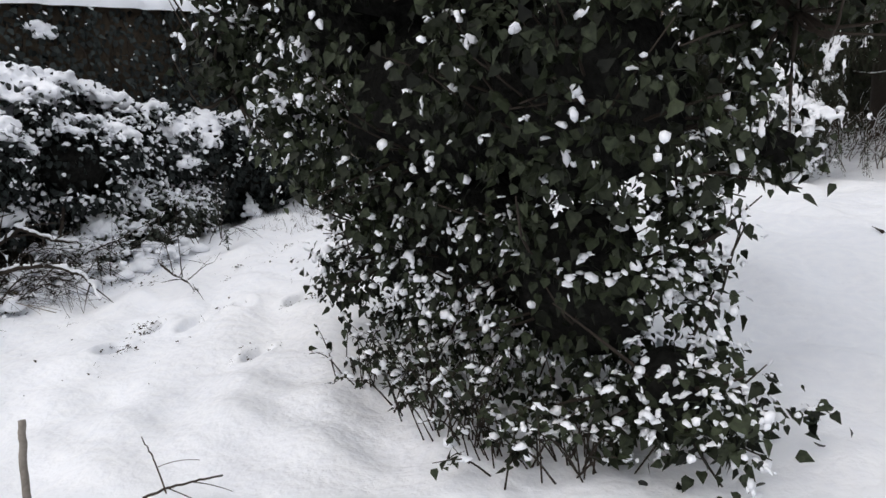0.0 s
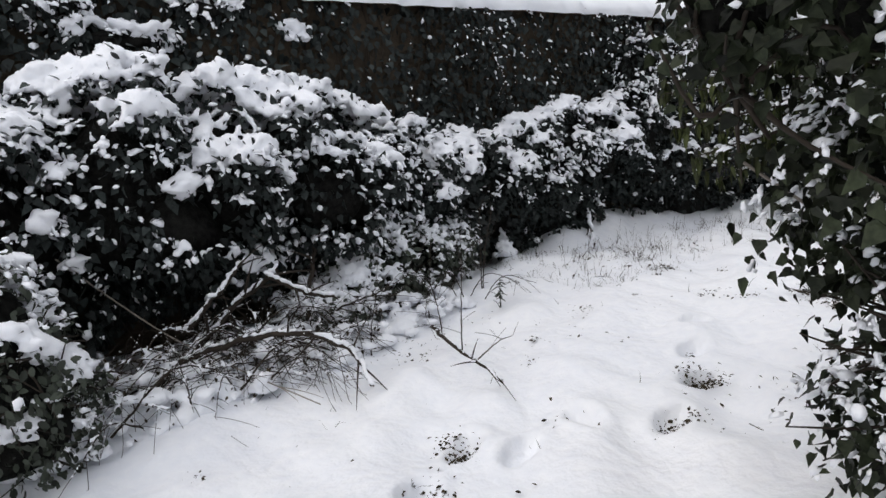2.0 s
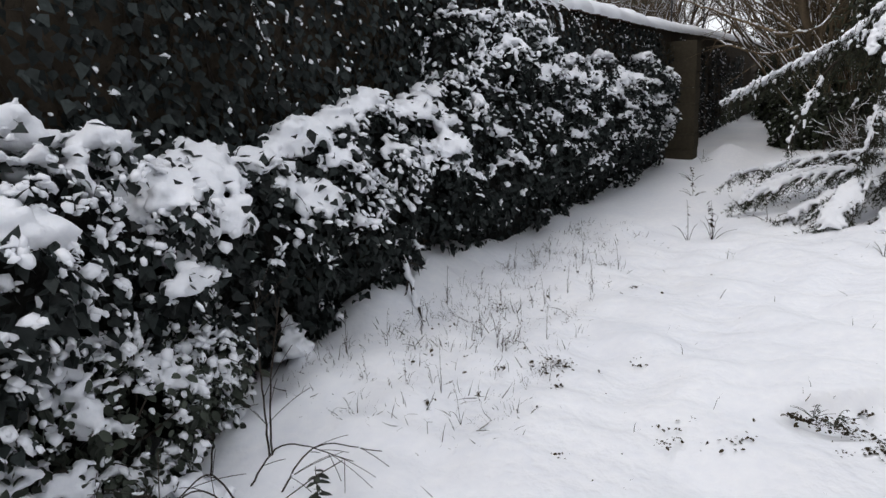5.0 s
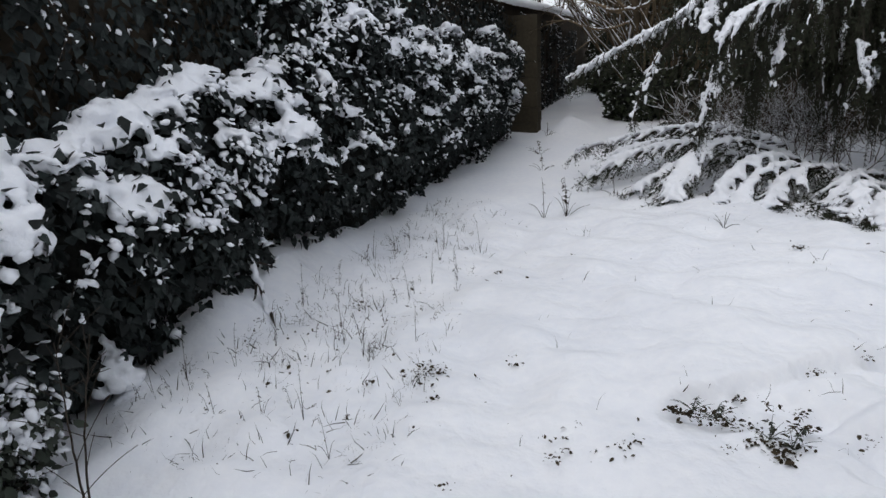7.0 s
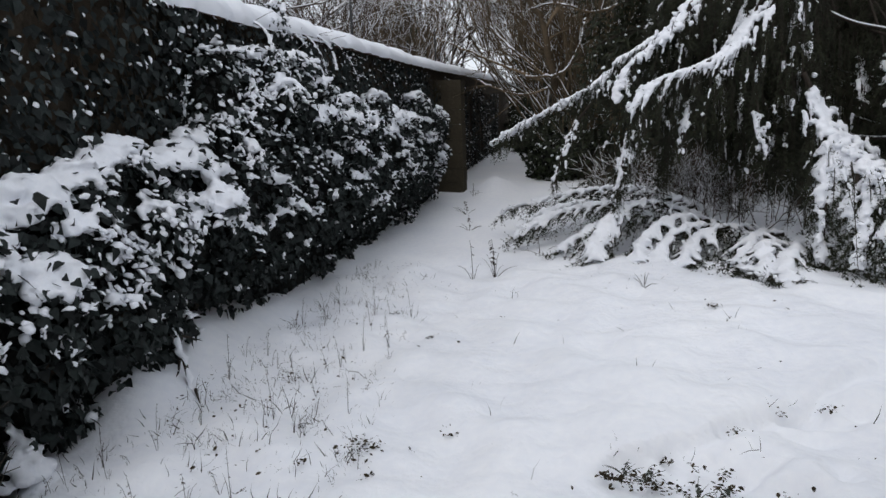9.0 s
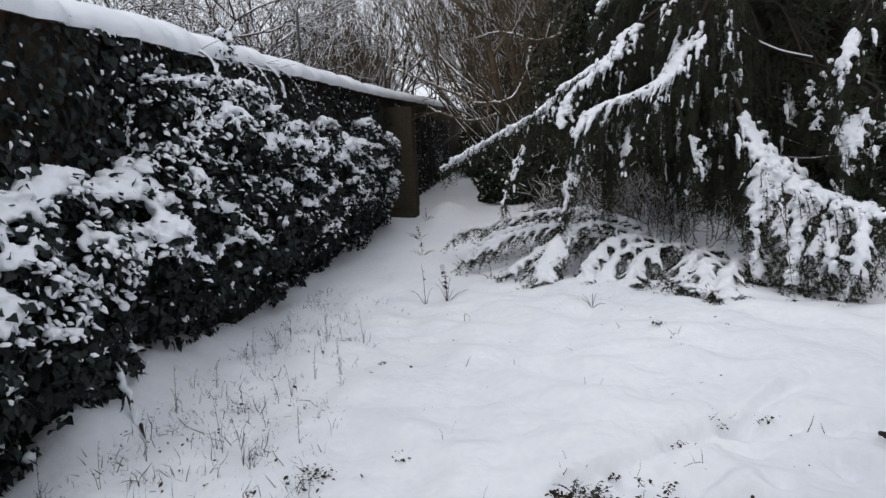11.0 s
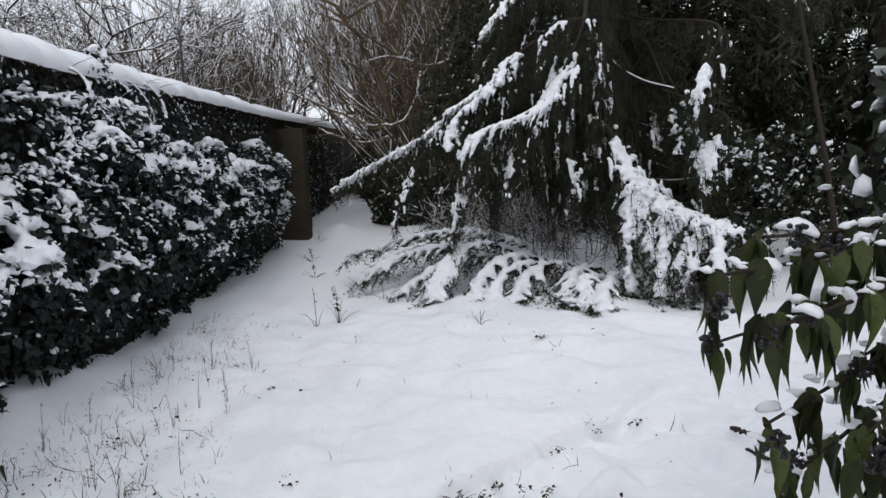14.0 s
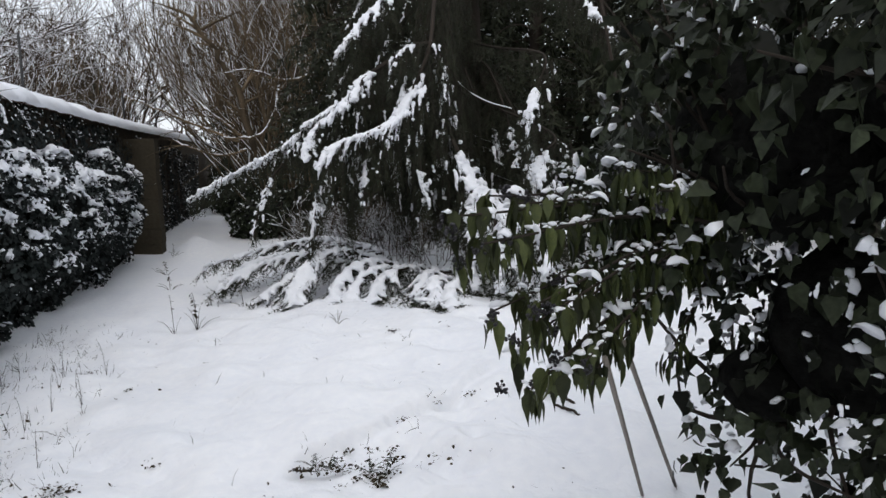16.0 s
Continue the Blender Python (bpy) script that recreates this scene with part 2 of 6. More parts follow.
def capped(name, parent, places, axes, sizes, shapes, label=""):
    """Snow caps of several shapes, joined."""
    g = Geo()
    r = np.random.RandomState(len(places))
    kind = r.randint(0, len(shapes), len(places))
    for q, (v, f) in enumerate(shapes):
        m = kind == q
        if m.any():
            w = np.einsum("nij,kj->nki", axes[m], v) * np.asarray(sizes)[m][:, None, None] + np.asarray(places)[m][:, None, :]
            g.add(w.reshape(-1, 3), (f[None] + (np.arange(m.sum()) * len(v))[:, None, None]).reshape(-1, 3))
    return part(name, g.mesh(name, SNOW), parent, label, kind="stuff")


def ground_z(x, y):
    """Height of the snow."""
    x, y = np.asarray(x, dtype=float), np.asarray(y, dtype=float)

    def s(a, b, v):
        k = np.clip((v - a) / (b - a), 0, 1)
        return k * k * (3 - 2 * k)

    z = -0.18 + 0.18 * s(1.5, 5.5, x) + 0.14 * s(5.4, 3.2, y) * s(3.8, 5.8, x) - 0.09 * s(5.4, 7.0, x) * s(4.5, 6.0, y) * s(8.2, 7.0, y)
    z += 0.26 * s(7.25, 7.9, y) * s(5.4, 6.5, x) * s(8.9, 7.2, x)
    z += 0.15 * np.exp(-((x - 1.6) / 1.3) ** 2 - ((y - 6.68 - 0.2 * (x - 1.6)) / 0.32) ** 2)
    z += 0.62 * np.exp(-((x - 13.4) / 1.1) ** 2 - ((y - 3.4) / 1.0) ** 2) + 0.45 * np.exp(-((x - 19.0) / 1.3) ** 2 - ((y - 6.5) / 0.45) ** 2)
    z += 0.15 * s(9.5, 12.5, x) * s(4.5, 2.0, y) + 0.25 * s(18, 30, x)
    z += 0.014 * np.sin(1.9 * x + 0.7 * y) * np.sin(2.3 * y - 0.5 * x + 1) + 0.007 * np.sin(5.1 * x + 1.3) * np.sin(4.3 * y + 0.4 * x)
    return z


def on_lumps(lumps, n, rng, keep=0.9):
    """n places and outward normals on the outside of a heap of ellipsoids (x, y, z, rx, ry, rz)."""
    L = np.array([l[:6] for l in lumps], dtype=float)
    area = L[:, 3] * L[:, 4] + L[:, 4] * L[:, 5] + L[:, 3] * L[:, 5]
    area = area * np.array([l[6] if len(l) > 6 else 1.0 for l in lumps])
    pick = rng.choice(len(L), size=n * 3, p=area / area.sum())
    u = rng.normal(size=(n * 3, 3))
    u /= np.linalg.norm(u, axis=1)[:, None]
    p = L[pick, :3] + u * L[pick, 3:]
    nn = u / L[pick, 3:]
    nn /= np.linalg.norm(nn, axis=1)[:, None]
    ok = p[:, 2] > ground_z(p[:, 0], p[:, 1]) + 0.02
    for i, l in enumerate(L):
        d = (((p - l[:3]) / l[3:]) ** 2).sum(1)
        ok &= (d > keep) | (pick == i)
    p, nn = p[ok][:n], nn[ok][:n]
    return p, nn


def budded(lumps, count, seed, r0, r1):
    """Small tufts standing out of the larger lumps."""
    rng = np.random.RandomState(seed)
    p, n = on_lumps(lumps, count, rng)
    r = r0 + (r1 - r0) * rng.rand(len(p))
    c = p - n * (r * 0.35)[:, None]
    return [(*c[q], r[q] * 1.15, r[q], r[q] * 0.85, 1.5) for q in range(len(p))]


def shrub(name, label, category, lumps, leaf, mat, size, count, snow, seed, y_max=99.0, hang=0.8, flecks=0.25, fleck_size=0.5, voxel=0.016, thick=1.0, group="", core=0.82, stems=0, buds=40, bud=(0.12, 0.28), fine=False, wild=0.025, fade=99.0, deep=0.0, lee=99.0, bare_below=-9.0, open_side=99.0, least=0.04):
    """An evergreen mass: solid cores coloured near-black as inner shade, leaves on the outside, snow lying on its
    shelves.
    snow: the least slope-and-noise value that holds snow (lower: more snow)."""
    rng = np.random.RandomState(seed)
    L = np.array([l[:6] for l in lumps], dtype=float)
    base = (float(L[:, 0].mean()), float(L[:, 1].mean()), float(ground_z(L[:, 0].mean(), L[:, 1].mean())))
    ob = thing(name, base, label, category, group)
    # Solid cores close off the inside; their near-black colour carries its deep shade.
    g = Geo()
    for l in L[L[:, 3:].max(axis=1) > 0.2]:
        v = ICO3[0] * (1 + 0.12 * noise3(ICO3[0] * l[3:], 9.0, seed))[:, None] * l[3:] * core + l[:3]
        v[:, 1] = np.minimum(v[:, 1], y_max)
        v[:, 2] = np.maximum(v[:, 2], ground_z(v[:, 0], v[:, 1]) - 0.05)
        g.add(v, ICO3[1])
    part("shade_core", g.mesh("shade_core", CORE), ob, "near-black solid core, inner shade put into its colour", kind="stuff")
    full = list(lumps) + budded([l for l in lumps if l[5] > 0.15 or l[4] > 0.3], buds, seed + 1, *bud)
    if stems:
        g = Geo()
        a, n = on_lumps(full, stems, rng)
        roots = L[L[:, 5] > 0.15, :3]
        for q in range(len(a)):
            foot = roots[np.argmin(np.linalg.norm(roots - a[q], axis=1) + 0.25 * rng.rand(len(roots)))] * [1, 1, 0.85]
            end = a[q] + n[q] * (0.03 + 0.1 * rng.rand())
            mid = (foot + end) / 2 + rng.normal(size=3) * 0.06
            g.tube(bent([foot, mid, end], 7), np.linspace(0.012, 0.003, 7), 4)
        part("stems", g.mesh("stems", BARK), ob, "thin bare shoots", kind="stuff")
    p, n = on_lumps(full, count, rng)
    clump = noise3(p, 11.0, seed + 5)
    p = p + n * (0.035 * clump + rng.normal(size=len(p)) * wild)[:, None]
    p = p - n * (deep * rng.exponential(size=len(p)))[:, None]
    ok = (p[:, 1] < y_max) & (rng.rand(len(p)) < 0.8 + 0.5 * clump)
    p, n = p[ok], n[ok]
    tip = n * 0.45 + np.array([0, 0, -hang]) + rng.normal(size=p.shape) * 0.6
    nor = n * 0.7 + np.array([0, 0, 0.45]) + rng.normal(size=p.shape) * 0.6
    sz = size * (0.5 + 0.7 * rng.rand(len(p)))
    cover = np.minimum(0, 1.5 * (p[:, 2] - bare_below - 0.3)) + 1.6 * n[:, 2] + 0.30 * noise3(p, 2.0, seed + 19) + 0.26 * noise3(p, 4.0, seed + 9) + 0.26 * noise3(p, 13.0, seed + 3) + 0.22 * noise3(p, 30.0, seed + 4) + 0.1 * rng.normal(size=len(p))
    lay = cover > snow
    poke = lay & (rng.rand(len(p)) < 0.22)
    part("leaves", scattered("leaves", leaf, p + (n + [0, 0, 0.6]) * (poke * (0.025 + 0.035 * rng.rand(len(p))))[:, None], frames(tip + n * poke[:, None] * 0.8, nor), sz, mat), ob, kind="stuff")
    q, m, c = p[lay], n[lay], cover[lay] - snow
    keep = rng.rand(len(q)) < min(1.0, 6500 / max(len(q), 1))
    q, m, c = q[keep], m[keep], c[keep]
    g = Geo()
    r = thick * (0.016 + 0.034 * np.clip(c, 0, 1)) * (0.6 + 0.8 * rng.rand(len(q)))
    balls(g, q + m * 0.012 + np.array([0, 0, 0.015]), r, ICO1, 0.65, seed)
    if len(q):
        melted("snow_cover", g, SNOW, ob, voxel, 3, "fresh white snow lying on the leaves")
    where = 0.32 + 0.6 * noise3(p, 1.8, seed + 23) + 0.65 * noise3(p, 4.0, seed + 21) + 0.45 * noise3(p, 11.0, seed + 22) + 0.6 * n[:, 2]
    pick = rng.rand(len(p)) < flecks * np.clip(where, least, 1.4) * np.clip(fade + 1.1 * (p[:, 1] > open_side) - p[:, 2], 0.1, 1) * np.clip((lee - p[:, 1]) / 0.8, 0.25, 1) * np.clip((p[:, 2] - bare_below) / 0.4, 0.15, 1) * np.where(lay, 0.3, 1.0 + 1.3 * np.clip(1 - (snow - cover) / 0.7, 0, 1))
    q, m = p[pick] + n[pick] * (0.02 + deep * 0.3) + [0, 0, 0.01], n[pick]
    if len(q):
        fn = np.array([0, 0, 1.0]) + m * 0.8 + rng.normal(size=q.shape) * 0.3
        ft = np.array([0, 0, -0.6]) + m * 0.6 + rng.normal(size=q.shape) * 0.6
        fs = size * fleck_size * (0.35 + 0.75 * rng.rand(len(q)) ** 1.5)
        capped("snow_dusting", ob, q, frames(ft, fn), fs, PUFFS + DOLLOPS[:3] if fine else COARSE_PUFFS + DOLLOPS, "small caps of snow on single leaves")
    return ob


def bent(points, n=24):
    """A smooth line through the points."""
    p = np.asarray(points, dtype=float)
    p = np.concatenate([[2 * p[0] - p[1]], p, [2 * p[-1] - p[-2]]])
    out = []
    k = len(p) - 3
    for u in np.linspace(0, k - 1e-6, n):
        i = int(u)
        t = u - i
        a, b, c, d = p[i:i + 4]
        out.append(0.5 * (2 * b + (c - a) * t + (2 * a - 5 * b + 4 * c - d) * t ** 2 + (3 * b - a - 3 * c + d) * t ** 3))
    return np.array(out)


# ---- ground ----
def axis(lo, hi, step, far, fine, grow=1.25):
    """Grid lines: even from lo to hi, closer over the stretch fine, and widening outwards."""
    mid = list(np.arange(lo, fine[0], step)) + list(np.arange(fine[0], fine[1], step * 0.5)) + list(np.arange(fine[1], hi, step))
    a, d = [], step
    x = lo
    while x > -far:
        d *= grow
        x -= d
        a.append(x)
    b, d = [], step
    x = mid[-1]
    while x < far:
        d *= grow
        x += d
        b.append(x)
    return np.array(a[::-1] + mid + b)


rng = np.random.RandomState(3)
FOOTPRINTS = [(2.14, 4.80, 0.5), (1.70, 4.60, 0.6), (2.73, 4.51, 1.2), (3.02, 4.17, 0.2), (3.55, 4.34, -0.4), (2.30, 4.55, 0.3), (3.9, 4.6, 0.2), (2.2, 3.6, 0.5), (4.4, 4.9, 0.2)]


def trodden(x, y):
    """1 where the snow is trampled, below a wandering edge across the lawn."""
    along, off = (x - 5.49) * 0.574 - (y - 4.68) * 0.82, (x - 5.49) * 0.82 + (y - 4.68) * 0.574
    edge = -0.045 * np.sin(1.7 * along) + 0.02 * np.sin(along * 7.1 + 1) + 0.012 * np.sin(along * 17)
    deep = np.clip((edge - off) / 0.03, 0, 1) * np.clip((along + 0.1) / 0.15, 0, 1) * np.clip((2.6 - along) / 0.6, 0, 1) * np.clip((off + 1.2) / 0.8, 0, 1)
    return deep * (1 + 0.5 * np.exp(-((off - edge + 0.07) / 0.06) ** 2))


gx, gy = axis(-0.6, 10.0, 0.05, 400, (1.3, 6.7)), axis(1.0, 8.0, 0.05, 400, (3.0, 5.0))
X, Y = np.meshgrid(gx, gy, indexing="ij")
Z = ground_z(X, Y)
P2 = np.stack([X.ravel(), Y.ravel(), np.zeros(X.size)], 1)
near = (np.abs(X - 5) < 8) & (np.abs(Y - 4) < 6)
Z += near * (0.028 * noise3(P2, 3.6, 4) + 0.034 * noise3(P2, 8.5, 1) + 0.012 * noise3(P2, 20.0, 2)).reshape(X.shape)
for fx, fy, turn in FOOTPRINTS:
    c, s = math.cos(turn), math.sin(turn)
    u, v = (X - fx) * c + (Y - fy) * s, -(X - fx) * s + (Y - fy) * c
    d = (u / 0.13) ** 2 + (v / 0.075) ** 2
    Z += -0.075 * np.exp(-d ** 3) + 0.012 * np.exp(-(np.sqrt(d) - 1.5) ** 2 * 6)
for q in range(60):
    along, off = 2.4 * rng.rand(), -0.9 * rng.rand() - 0.05
    fx, fy = 5.49 + 0.574 * along + 0.82 * off, 4.68 - 0.82 * along + 0.574 * off
    Z -= 0.045 * np.exp(-(((X - fx) / 0.07) ** 2 + ((Y - fy) / (0.06 + 0.05 * rng.rand())) ** 2) ** 1.5)
Z -= trodden(X, Y) * (0.055 + 0.010 * noise3(P2, 14.0, 6).reshape(X.shape))
V = np.stack([X.ravel(), Y.ravel(), Z.ravel()], 1)
a, b = X.shape
i, j = np.meshgrid(np.arange(a - 1), np.arange(b - 1), indexing="ij")
k = (i * b + j).ravel()
ground = new("ground", np_mesh("ground", V, np.stack([k, k + b, k + b + 1, k + 1], 1), GROUND_SNOW))
tagged(ground, "uneven lawn under fresh snow with footprints", "ground", kind="structure")


# ---- garden wall ----
def wall_top(x):
    return 2.68 + 0.018 * (x - 4) + 0.012 * np.maximum(0.0, x - 18)


WALL_Y, WALL_END = 7.95, 42.0


def slab(name, a, b, za, zb, thick, mat, cuts=40):
    """A wall standing from a to b, its top rising from za to zb."""
    a, b = np.array(a, dtype=float), np.array(b, dtype=float)
    d = b - a
    side = np.array([-d[1], d[0]]) / np.linalg.norm(d) * thick
    g = Geo()
    rows = []
    for t in np.linspace(0, 1, cuts):
        p, top = a + d * t, za + (zb - za) * t
        rows.append([(*p, -0.6), (*p, top), (*(p + side), top), (*(p + side), -0.6)])
    v = np.array(rows).reshape(-1, 3)
    f = []
    for r in range(cuts - 1):
        for e in range(4):
            p, q = r * 4 + e, r * 4 + (e + 1) % 4
            f += [(p, q, q + 4), (p, q + 4, p + 4)]
    f += [(0, 1, 2), (0, 2, 3)]
    e = (cuts - 1) * 4
    f += [(e, e + 2, e + 1), (e, e + 3, e + 2)]
    g.add(v, f)
    return g.mesh(name, mat, False)


wall = thing("wall_north", (8, WALL_Y, 0), "tall old rendered garden wall with a snowy tiled coping", "wall", kind="structure")
part("wall_face", slab("wall_face", (-7.0, WALL_Y), (18.0, WALL_Y), wall_top(-7.0), wall_top(18.0), 0.35, WALL), wall)
part("far_wall_face", slab("far_wall_face", (18.0, WALL_Y), (WALL_END, WALL_Y), wall_top(18.0), wall_top(WALL_END), 0.35, WALL), wall)
g = Geo()
for s in range(9):
    z0, z1 = -0.5 + s * 0.355, -0.5 + (s + 1) * 0.355 - 0.012
    o = 0.01 * math.sin(s * 2.3)
    x0, x1, y0, y1 = 18.50 + o, 19.14 + o, 7.28 + o, 7.96
    v = [(x0, y0, z0), (x1, y0, z0), (x1, y1, z0), (x0, y1, z0), (x0, y0, z1), (x1, y0, z1), (x1, y1, z1), (x0, y1, z1)]
    g.add(v, [(0, 1, 5), (0, 5, 4), (1, 2, 6), (1, 6, 5), (3, 0, 4), (3, 4, 7), (4, 5, 6), (4, 6, 7)])
part("pier", g.mesh("pier", PIER, False), wall, "pale stone pier standing proud of the wall")


def coping(a, b, za, zb, name):
    """Pitched row of clay tiles on a wall top, and the band of snow on it."""
    a, b = np.array(a, dtype=float), np.array(b, dtype=float)
    length = np.linalg.norm(b - a)
    d = (b - a) / length
    out = np.array([d[1], -d[0]])
    n = int(length / 0.21)
    ang = np.linspace(0, np.pi, 6)
    v, f = [], []
    for e in (0, 1):
        for q in ang:
            v.append((0.095 * math.cos(q), e, 0.055 * math.sin(q)))
            v.append((0.078 * math.cos(q), e, 0.055 * math.sin(q) - 0.018))
    for q in range(5):
        s0, s1 = 2 * q, 2 * q + 2
        f += [(s0, s1, s1 + 12), (s0, s1 + 12, s0 + 12), (s0 + 1, s1 + 13, s1 + 1), (s0 + 1, s0 + 13, s1 + 13), (s0, s0 + 1, s1 + 1), (s0, s1 + 1, s1)]
    me = np_mesh("tile", np.array(v) * [1, 0.33, 1], f, TILE)
    for s in range(n):
        c = a + d * (s + 0.5) * length / n
        z = za + (zb - za) * (s + 0.5) / n
        t = part("tile", me, wall)
        turn = math.degrees(math.atan2(d[1], d[0]))
        t.matrix_parent_inverse = Matrix()
        t.matrix_basis = wall.matrix_basis.inverted() @ pose(c[0] + out[0] * 0.1, c[1] + out[1] * 0.1, z - 0.02 + 0.004 * math.sin(s * 3.7), 24, 0, turn + 0.8 * math.sin(s * 5.1))
    u = np.linspace(0, length, int(length / 0.05))
    prof = [(0.15, -0.035), (0.175, 0.02), (0.13, 0.10), (0.04, 0.165), (-0.1, 0.205), (-0.2, 0.22), (-0.32, 0.18), (-0.38, 0.08), (-0.38, 0.0)]
    wob = 0.008 * np.sin(u * 3.1) + 0.03 * np.convolve(np.random.RandomState(n).normal(size=len(u)), np.hanning(7) / 3.0, 'same')
    r = np.random.RandomState(len(name) + n)
    blur = np.hanning(9) / np.hanning(9).sum()
    high = 1 + 0.05 * np.sin(u * 1.3) + 0.16 * np.convolve(r.normal(size=len(u)), blur, 'same')
    rows = []
    for (o, h) in prof:
        c = a[None] + d[None] * u[:, None] + out[None] * (o + (wob * (1.4 if o > 0 else 0.3)))[:, None]
        rows.append(np.concatenate([c, (za + (zb - za) * u / length + h * 1.12 * high)[:, None]], 1))
    V = np.stack(rows, 1).reshape(-1, 3)
    m, w = len(u), len(prof)
    i, j = np.meshgrid(np.arange(m - 1), np.arange(w - 1), indexing="ij")
    k = (i * w + j).ravel()
    part(name, np_mesh(name, V, np.stack([k, k + w, k + w + 1, k + 1], 1), SNOW), wall, "thick band of snow on the coping")


coping((-7.0, WALL_Y), (18.0, WALL_Y), wall_top(-7.0), wall_top(18.0), "coping_snow")
coping((18.0, WALL_Y), (WALL_END, WALL_Y), wall_top(18.0), wall_top(WALL_END), "coping_snow")

fence = thing("wire_fence", (12.1, 8.1, wall_top(12)), "thin dark iron fence posts with slack wires on the wall", "fence")
tops = []
for x in (7.15, 12.4, 19.2, 24.0, 29.0):
    y, z = 8.0, float(wall_top(x))
    g = Geo()
    g.tube([(x, y, z - 0.1), (x + 0.01, y, z + 0.5), (x + 0.02, y, z + 1.0)], 0.02, 6)
    part("post", g.mesh("post", IRON), fence)
    tops.append((x + 0.02, y, z))
for h in (0.45, 0.9):
    g = Geo()
    for p, q in zip(tops, tops[1:]):
        p, q = np.array(p) + [0, 0, h], np.array(q) + [0, 0, h]
        g.tube(np.array([p + (q - p) * t - [0, 0, 0.12 * math.sin(math.pi * t)] for t in np.linspace(0, 1, 9)]), 0.003, 4)
    part("wire", g.mesh("wire", IRON), fence)


# ---- ivy on the flat of the wall ----
def wall_ivy(x0, x1, n, seed, place, z_low=0.3):
    rng = np.random.RandomState(seed)
    ob = thing("wall_ivy", place, "dark ivy clinging to the wall with specks of snow", "ivy", "ivy on the wall")
    p = np.stack([x0 + (x1 - x0) * rng.rand(n), np.zeros(n), z_low + (2.8 - z_low) * rng.rand(n)], 1)
    p = p[p[:, 2] < wall_top(p[:, 0]) - 0.02]
    dens = 0.85 + 0.5 * noise3(p, 3.2, 77) + 0.25 * np.clip(1.9 - p[:, 2], -1, 1)
    dens += 0.5 * (p[:, 0] < 3.5)
    p = p[rng.rand(len(p)) < dens]
    p[:, 1] = WALL_Y - 0.03 - 0.08 * rng.rand(len(p)) - 0.08 * np.clip(noise3(p, 4.0, 31), 0, 1)
    tip = np.array([0, -0.35, -0.9]) + rng.normal(size=p.shape) * 0.4
    nor = np.array([0, -0.9, 0.35]) + rng.normal(size=p.shape) * 0.35
    part("leaves", scattered("leaves", FAR_LEAF, p, frames(tip, nor), 0.05 + 0.05 * rng.rand(len(p)), IVY), ob, kind="stuff")
    pick = rng.rand(len(p)) < 0.17 * np.clip(0.6 + 0.9 * noise3(p, 2.5, 12), 0.15, 2)
    q = p[pick] + [0, -0.03, 0.015]
    capped("snow_dusting", ob, q, frames(np.array([0, -0.3, -0.7]) + rng.normal(size=q.shape) * 0.5, np.array([0, -0.8, 0.8]) + rng.normal(size=q.shape) * 0.3), 0.009 + 0.026 * rng.rand(len(q)) ** 2, DOLLOPS + COARSE_PUFFS)
    g = Geo()
    for s in range(int((x1 - x0) * 5)):
        x = x0 + (x1 - x0) * rng.rand()
        pts = [np.array([x, WALL_Y - 0.02, 0.0])]
        for w in range(9):
            pts.append(pts[-1] + [rng.normal() * 0.07, 0, 0.3])
        g.tube(np.array(pts), np.linspace(0.014, 0.005, 10), 4)
    part("stems", g.mesh("stems", BARK), ob, "bare clinging stems", kind="stuff")


wall_ivy(-5.0, 4.0, 13000, 41, (0, 7.9, 0), 0.2)
wall_ivy(4.0, 12.0, 10000, 42, (8, 7.9, 0), 0.9)
wall_ivy(12.0, 18.5, 6000, 43, (15, 7.9, 0), 1.0)
wall_ivy(19.2, 34.0, 7000, 44, (26, 7.9, 0), 0.2)


# ---- evergreen growth along the wall ----
def lump_row(x0, x1, step, seed, y, ry, top, low, depth):
    r = np.random.RandomState(seed)
    out = []
    for x in np.arange(x0, x1, step):
        h = top(x) + 0.1 * r.normal()
        out.append((x + 0.1 * r.normal(), y + 0.05 * r.normal(), low + (h - low) * 0.5, step * 0.8, ry * (0.9 + 0.25 * r.rand()), (h - low) * 0.52))
    return out


